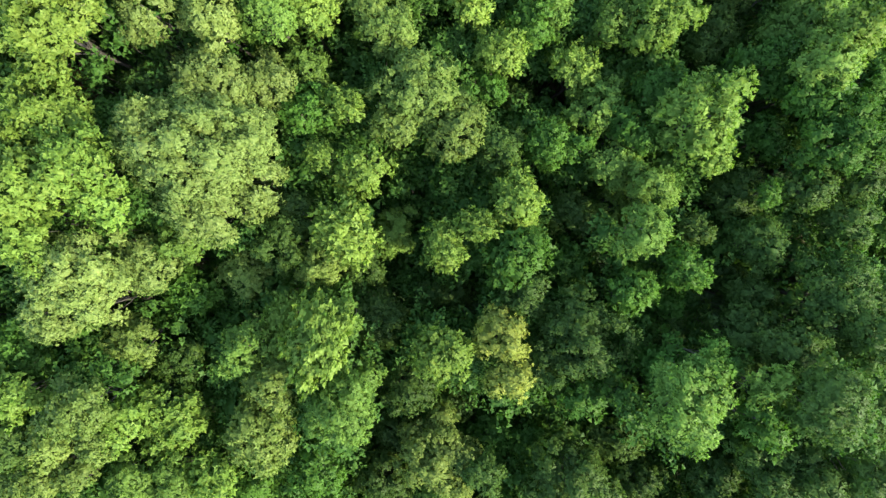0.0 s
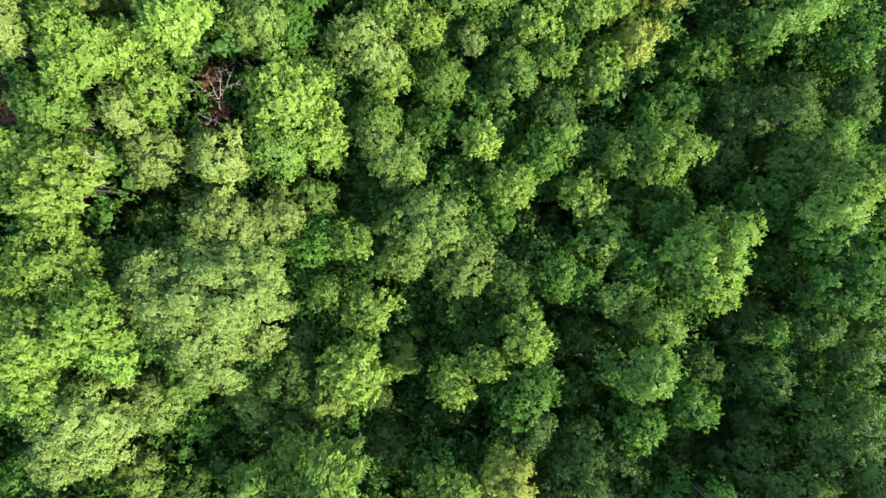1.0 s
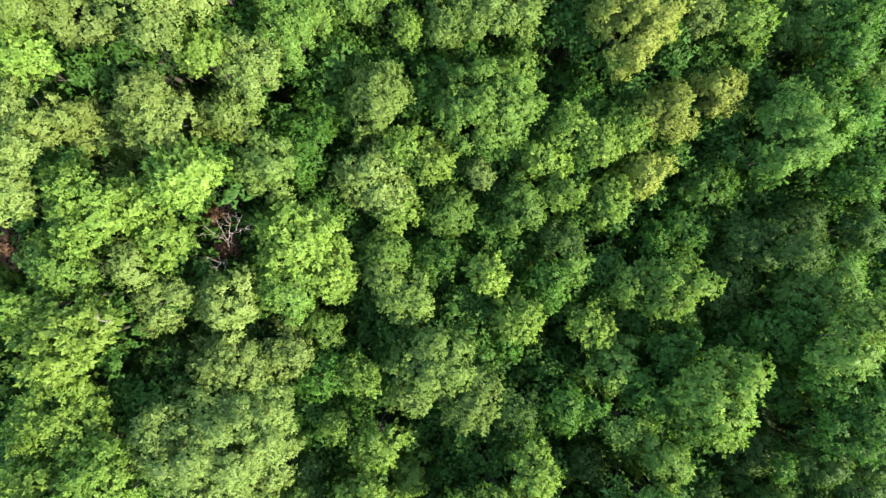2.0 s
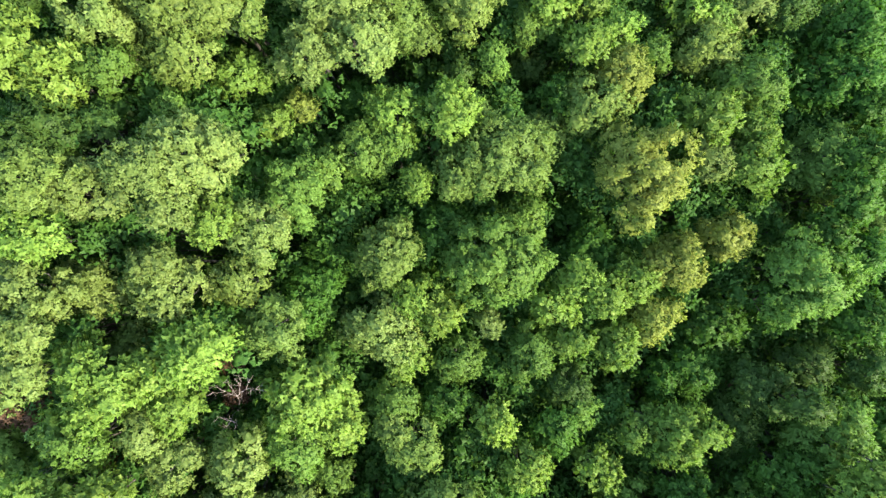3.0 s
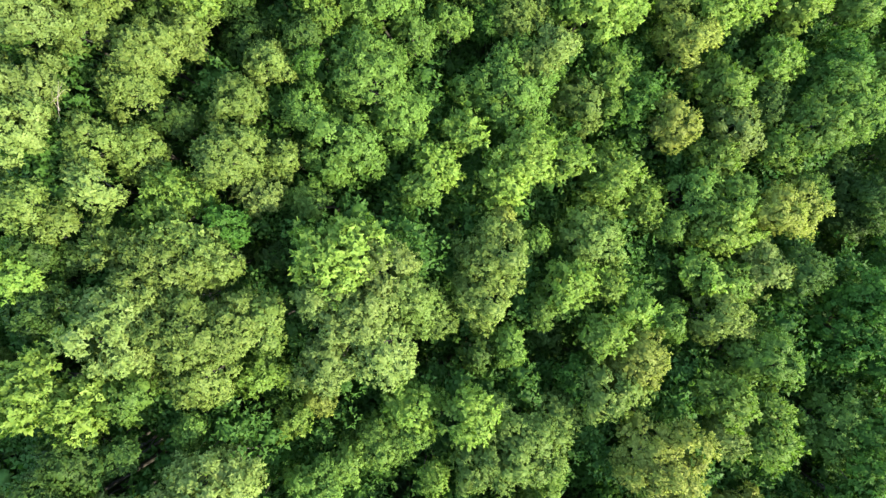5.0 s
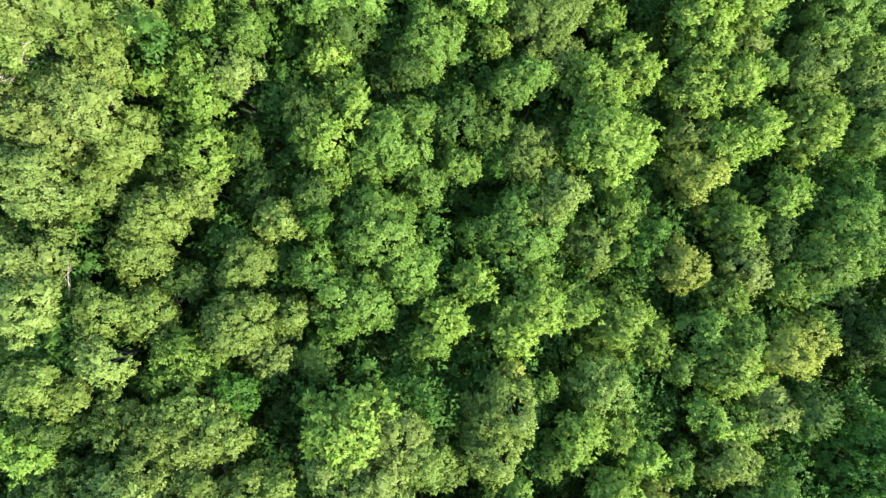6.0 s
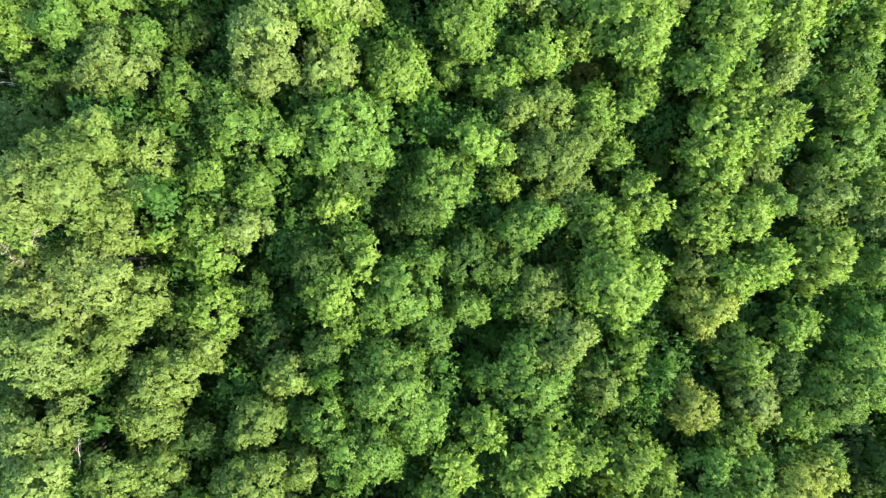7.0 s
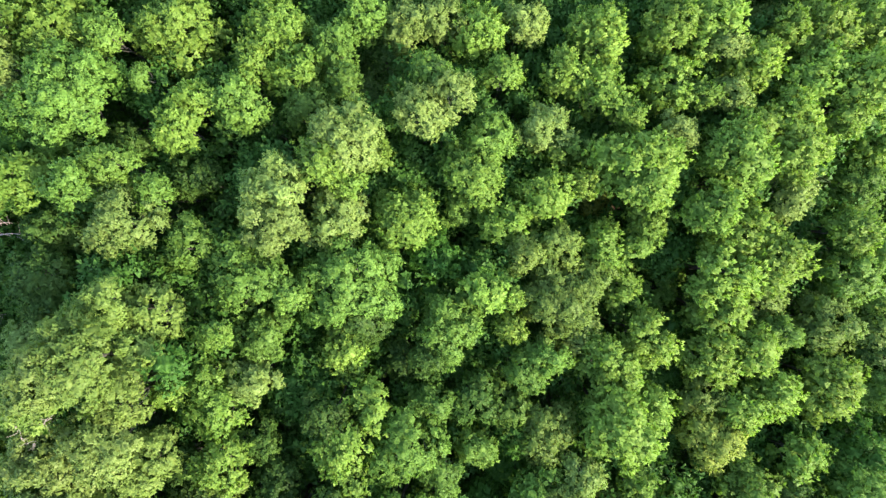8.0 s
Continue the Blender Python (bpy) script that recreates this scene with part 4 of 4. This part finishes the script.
tree("deep", -0.29, 59.33, 7.3, 1.96, 1.96, True)
tree("deep", -2.15, 57.38, 8.4, 1.56, 1.56, True)
tree("deep", 12.1, 52.05, 5.97, 1.88, 1.88, True)
tree("deep", -27.33, 53.27, 16.5, 1.46, 1.46, True)
tree("dark", -22.04, 61.86, 13.86, 1.37, 1.37, True)
tree("dark", -30.83, 77.31, 12.7, 1.85, 1.85, True)
tree("dark", -19.94, 79.17, 10.7, 1.46, 1.46, True)
tree("dark", -8.41, 68.12, 10, 1.46, 1.46, True)
tree("deep", -14.76, 70.9, 10.8, 1.27, 1.27, True)
tree("mid", 11.92, 73.04, 4.9, 1.86, 1.86, True)
tree("deep", 25.29, 56.79, 4.2, 1.68, 1.68, True)
tree("fresh", -32.04, 90.68, 11.37, 2.83, 2.83)
tree("mid", -29.79, 85.47, 13.86, 3.11, 3.11)
tree("fresh", -23.69, 91.03, 10.41, 2.92, 2.92)
tree("fresh", -21.44, 85.92, 13.11, 1.26, 1.26)
tree("fresh", -22.59, 84.17, 13.62, 1.55, 1.55)
tree("mid", -24.99, 87.2, 13.66, 0.78, 0.78)
tree("fresh", -17.09, 91.53, 10.17, 2.14, 2.14)
tree("fresh", -18.4, 88.76, 11.9, 1.36, 1.36)
tree("fresh", -15.61, 88.29, 10.75, 1.94, 1.94)
tree("mid", -19.02, 85.72, 12.63, 1.93, 1.93)
tree("mid", -14.8, 85.74, 11.85, 1.45, 1.45)
tree("mid", -13.1, 90.37, 10.53, 1.85, 1.85)
tree("mid", -11.26, 92.74, 9.97, 1.86, 1.86)
tree("mid", -12.11, 87.52, 11.63, 1.26, 1.26)
tree("pale", -12.05, 83.2, 14.25, 2.41, 2.41)
tree("pale", -8.13, 92.22, 9.77, 1.85, 1.85)
tree("pale", -5.89, 92.66, 9.71, 1.85, 1.85)
tree("pale", -7.04, 85.42, 13.34, 1.64, 1.64)
tree("mid", -6.18, 88.14, 12.6, 1.45, 1.45)
tree("dark", -11.07, 87.47, 7.9, 1.76, 1.76, True)
tree("fresh", -3.08, 91.84, 9.35, 1.94, 1.94)
tree("fresh", -1.34, 88.53, 10.55, 1.26, 1.26)
tree("pale", -4.92, 86.77, 13.09, 1.64, 1.64)
tree("pale", 0.32, 92.45, 9.37, 1.55, 1.55)
tree("vivid", 3.2, 88.83, 9.68, 1.55, 1.55)
tree("vivid", 5.76, 91.86, 8.6, 2.12, 2.12)
tree("fresh", 5.65, 87.7, 9.64, 1.92, 1.92)
tree("mid", -2.41, 83.79, 11.19, 1.93, 1.93)
tree("pale", 1.47, 84.87, 10.52, 1.84, 1.84)
tree("vivid", 11.01, 92.9, 8.76, 2.08, 2.08)
tree("vivid", 14.12, 93.25, 8.2, 2.28, 2.28)
tree("vivid", 10.94, 88.57, 8.24, 2.08, 2.08)
tree("vivid", 17.68, 90.16, 7.96, 1.73, 1.73)
tree("vivid", 23.27, 93, 6.51, 2.42, 2.42)
tree("vivid", 22.39, 89.52, 7.29, 2.33, 2.33)
tree("vivid", 25.82, 88.7, 8.46, 2.34, 2.34)
tree("vivid", 27.66, 93.85, 6.05, 2.04, 2.04)
tree("pale", 15.14, 87.79, 9.11, 1.33, 1.33)
tree("olive", 21.14, 95.24, 2.4, 1.96, 1.96, True)
tree("pale", 11.26, 84.81, 9.86, 1.52, 1.52)
tree("vivid", 17.07, 85, 8.82, 1.83, 1.83)
tree("vivid", 20.11, 86.59, 8.47, 1.64, 1.64)
tree("pale", 15.12, 91.48, 8.98, 1.33, 1.33)
tree("vivid", 20.31, 93.12, 7.73, 1.35, 1.35)
tree("fresh", 13.04, 87.73, 9.25, 1.14, 1.14)
tree("fresh", 6.61, 83.18, 10.62, 1.44, 1.44)
tree("fresh", 7.48, 86.01, 10.31, 1.15, 1.15)
tree("vivid", 24.4, 86.47, 8.22, 1.56, 1.56)
tree("dark", -9.9, 90.6, 7.1, 1.96, 1.96, True)
tree("olive", 17.12, 91.31, 3.1, 1.76, 1.76, True)
tree("mid", -28, 90.27, 12.42, 1.36, 1.36)
tree("dark", -26.86, 83.45, 11.2, 1.46, 1.46, True)
tree("deep", -34.07, 83.26, 11.4, 1.76, 1.76, True)
tree("mid", -22.77, 16.72, 19.38, 1.86, 1.86)
tree("pale", -19.41, 16.81, 18.86, 1.27, 1.27)
tree("fresh", -18.01, 18.26, 17.85, 1.65, 1.65)
tree("fresh", -24.48, 14.37, 20.55, 1.16, 1.16)
tree("withered", -15.83, 20.36, 13.4, 1.17, 1.17, True)
tree("withered", -15.62, 17.98, 13.5, 0.88, 0.88, True)
tree("withered", -27.74, 18, 16.62, 1.47, 1.47, True)
tree("fresh", -27.6, 45.12, 18.97, 1.72, 1.72)
tree("olive", -25.45, 47.82, 18.49, 1.34, 1.34)
tree("olive", -27.15, 48.91, 19.53, 1.44, 1.44)
tree("olive", -23.02, 46.97, 18.1, 1.25, 1.25)
tree("fresh", -20.1, 49.2, 15.98, 2.13, 2.13)
tree("olive", -18.7, 46.99, 18.27, 1.45, 1.45)
tree("mid", -11.84, 49.41, 15.2, 1.26, 1.26)
tree("mid", 0.44, 67.63, 11.41, 1.46, 1.46)
tree("mid", 1.81, 68.89, 11.12, 1.65, 1.65)
tree("mid", -0.55, 65.19, 10.61, 1.83, 1.83)
tree("mid", 19.94, 70.36, 8.13, 1.56, 1.56)
tree("olive", 28.91, 70.07, 6.43, 2.05, 2.05)
tree("mid", 28.8, 65.97, 7.33, 1.76, 1.76)
tree("deep", -16.31, 47.68, 16.91, 1.26, 1.26)
tree("pale", -23.67, 50.01, 18.52, 1.45, 1.45)
tree("pale", -14.77, 49.98, 15.88, 1.36, 1.36)
tree("dark", -14.4, 45.65, 13.3, 1.75, 1.75, True)
tree("pale", -10.78, 43.7, 17.85, 1.36, 1.36)

edge_trees()
thicket()

# ---- dead trees ----
broken_tree("dead leafless tree with a fan of pinkish-grey bare boughs", [
    [(-15.0, 17.9, 14.8), (-14.76, 18.3, 15.6), (-15.4, 18.7, 16.0), (-16.2, 18.7, 16.3)],
    [(-14.76, 18.3, 15.6), (-14.9, 19.0, 16.3), (-15.1, 19.7, 16.7)],
    [(-15.4, 18.7, 16.0), (-15.9, 19.2, 16.5)],
    [(-14.76, 18.3, 15.6), (-14.0, 18.9, 16.3), (-13.4, 19.9, 16.8)],
    [(-14.0, 18.9, 16.3), (-13.3, 19.0, 16.6), (-12.7, 19.4, 16.8)],
    [(-13.3, 19.0, 16.6), (-12.4, 18.7, 16.6)],
    [(-14.5, 18.5, 16.0), (-14.2, 19.5, 16.6), (-14.3, 20.0, 16.8)]], 1.35)
broken_tree("dead leafless tree with low bleached twigs beside a green crown", [
    [(-15.2, 17.0, 15.3), (-15.0, 16.9, 16.1), (-14.5, 16.7, 16.5)],
    [(-15.0, 16.9, 16.1), (-15.8, 17.3, 16.5)],
    [(-15.0, 16.9, 16.1), (-15.4, 16.4, 16.5)]], 1.2)
bare_tree(-21.0, 6.7, 15.5, 1.4, (0.2, 0.1))
broken_tree("dead tree with a short white forked bough over green crowns", [[(-19.9, 13.9, 19.6), (-19.5, 13.8, 20.7), (-18.9, 13.7, 21.0)], [(-19.5, 13.8, 20.7), (-20.0, 14.1, 21.1)]], 1.3)
bare_tree(-17.5, 43.7, 19.4, 1.0, (0.0, 0.0))
bare_tree(-20.2, 38.9, 18.5, 0.8, (0.0, 0.0))
broken_tree("broken dead tree with a pale bare bough jutting out", [[(-36.4, 77.0, 12.6), (-34.4, 76.95, 13.2), (-32.2, 76.8, 13.6)], [(-35.8, 77.0, 12.8), (-34.6, 77.5, 13.3), (-33.4, 77.7, 13.4)]], 3.2)
broken_tree("broken dead tree with one short bleached bough", [[(-37.0, 71.1, 10.6), (-35.4, 71.3, 11.0)]], 2.6)
broken_tree("dead tree with thin bleached boughs between green crowns", [[(-27.2, 66.6, 19.6), (-26.4, 67.3, 20.6), (-25.7, 67.6, 20.9)], [(-29.0, 66.7, 19.5), (-28.4, 66.0, 19.7), (-28.0, 65.7, 19.8), (-27.3, 65.85, 20.0)]], 1.7)
broken_tree("dead tree with a crooked white bare bough", [[(-27.0, 55.0, 16.4), (-25.5, 54.4, 18.3), (-25.3, 56.0, 18.7)], [(-27.0, 55.0, 16.4), (-27.6, 55.4, 16.9)]], 1.9)
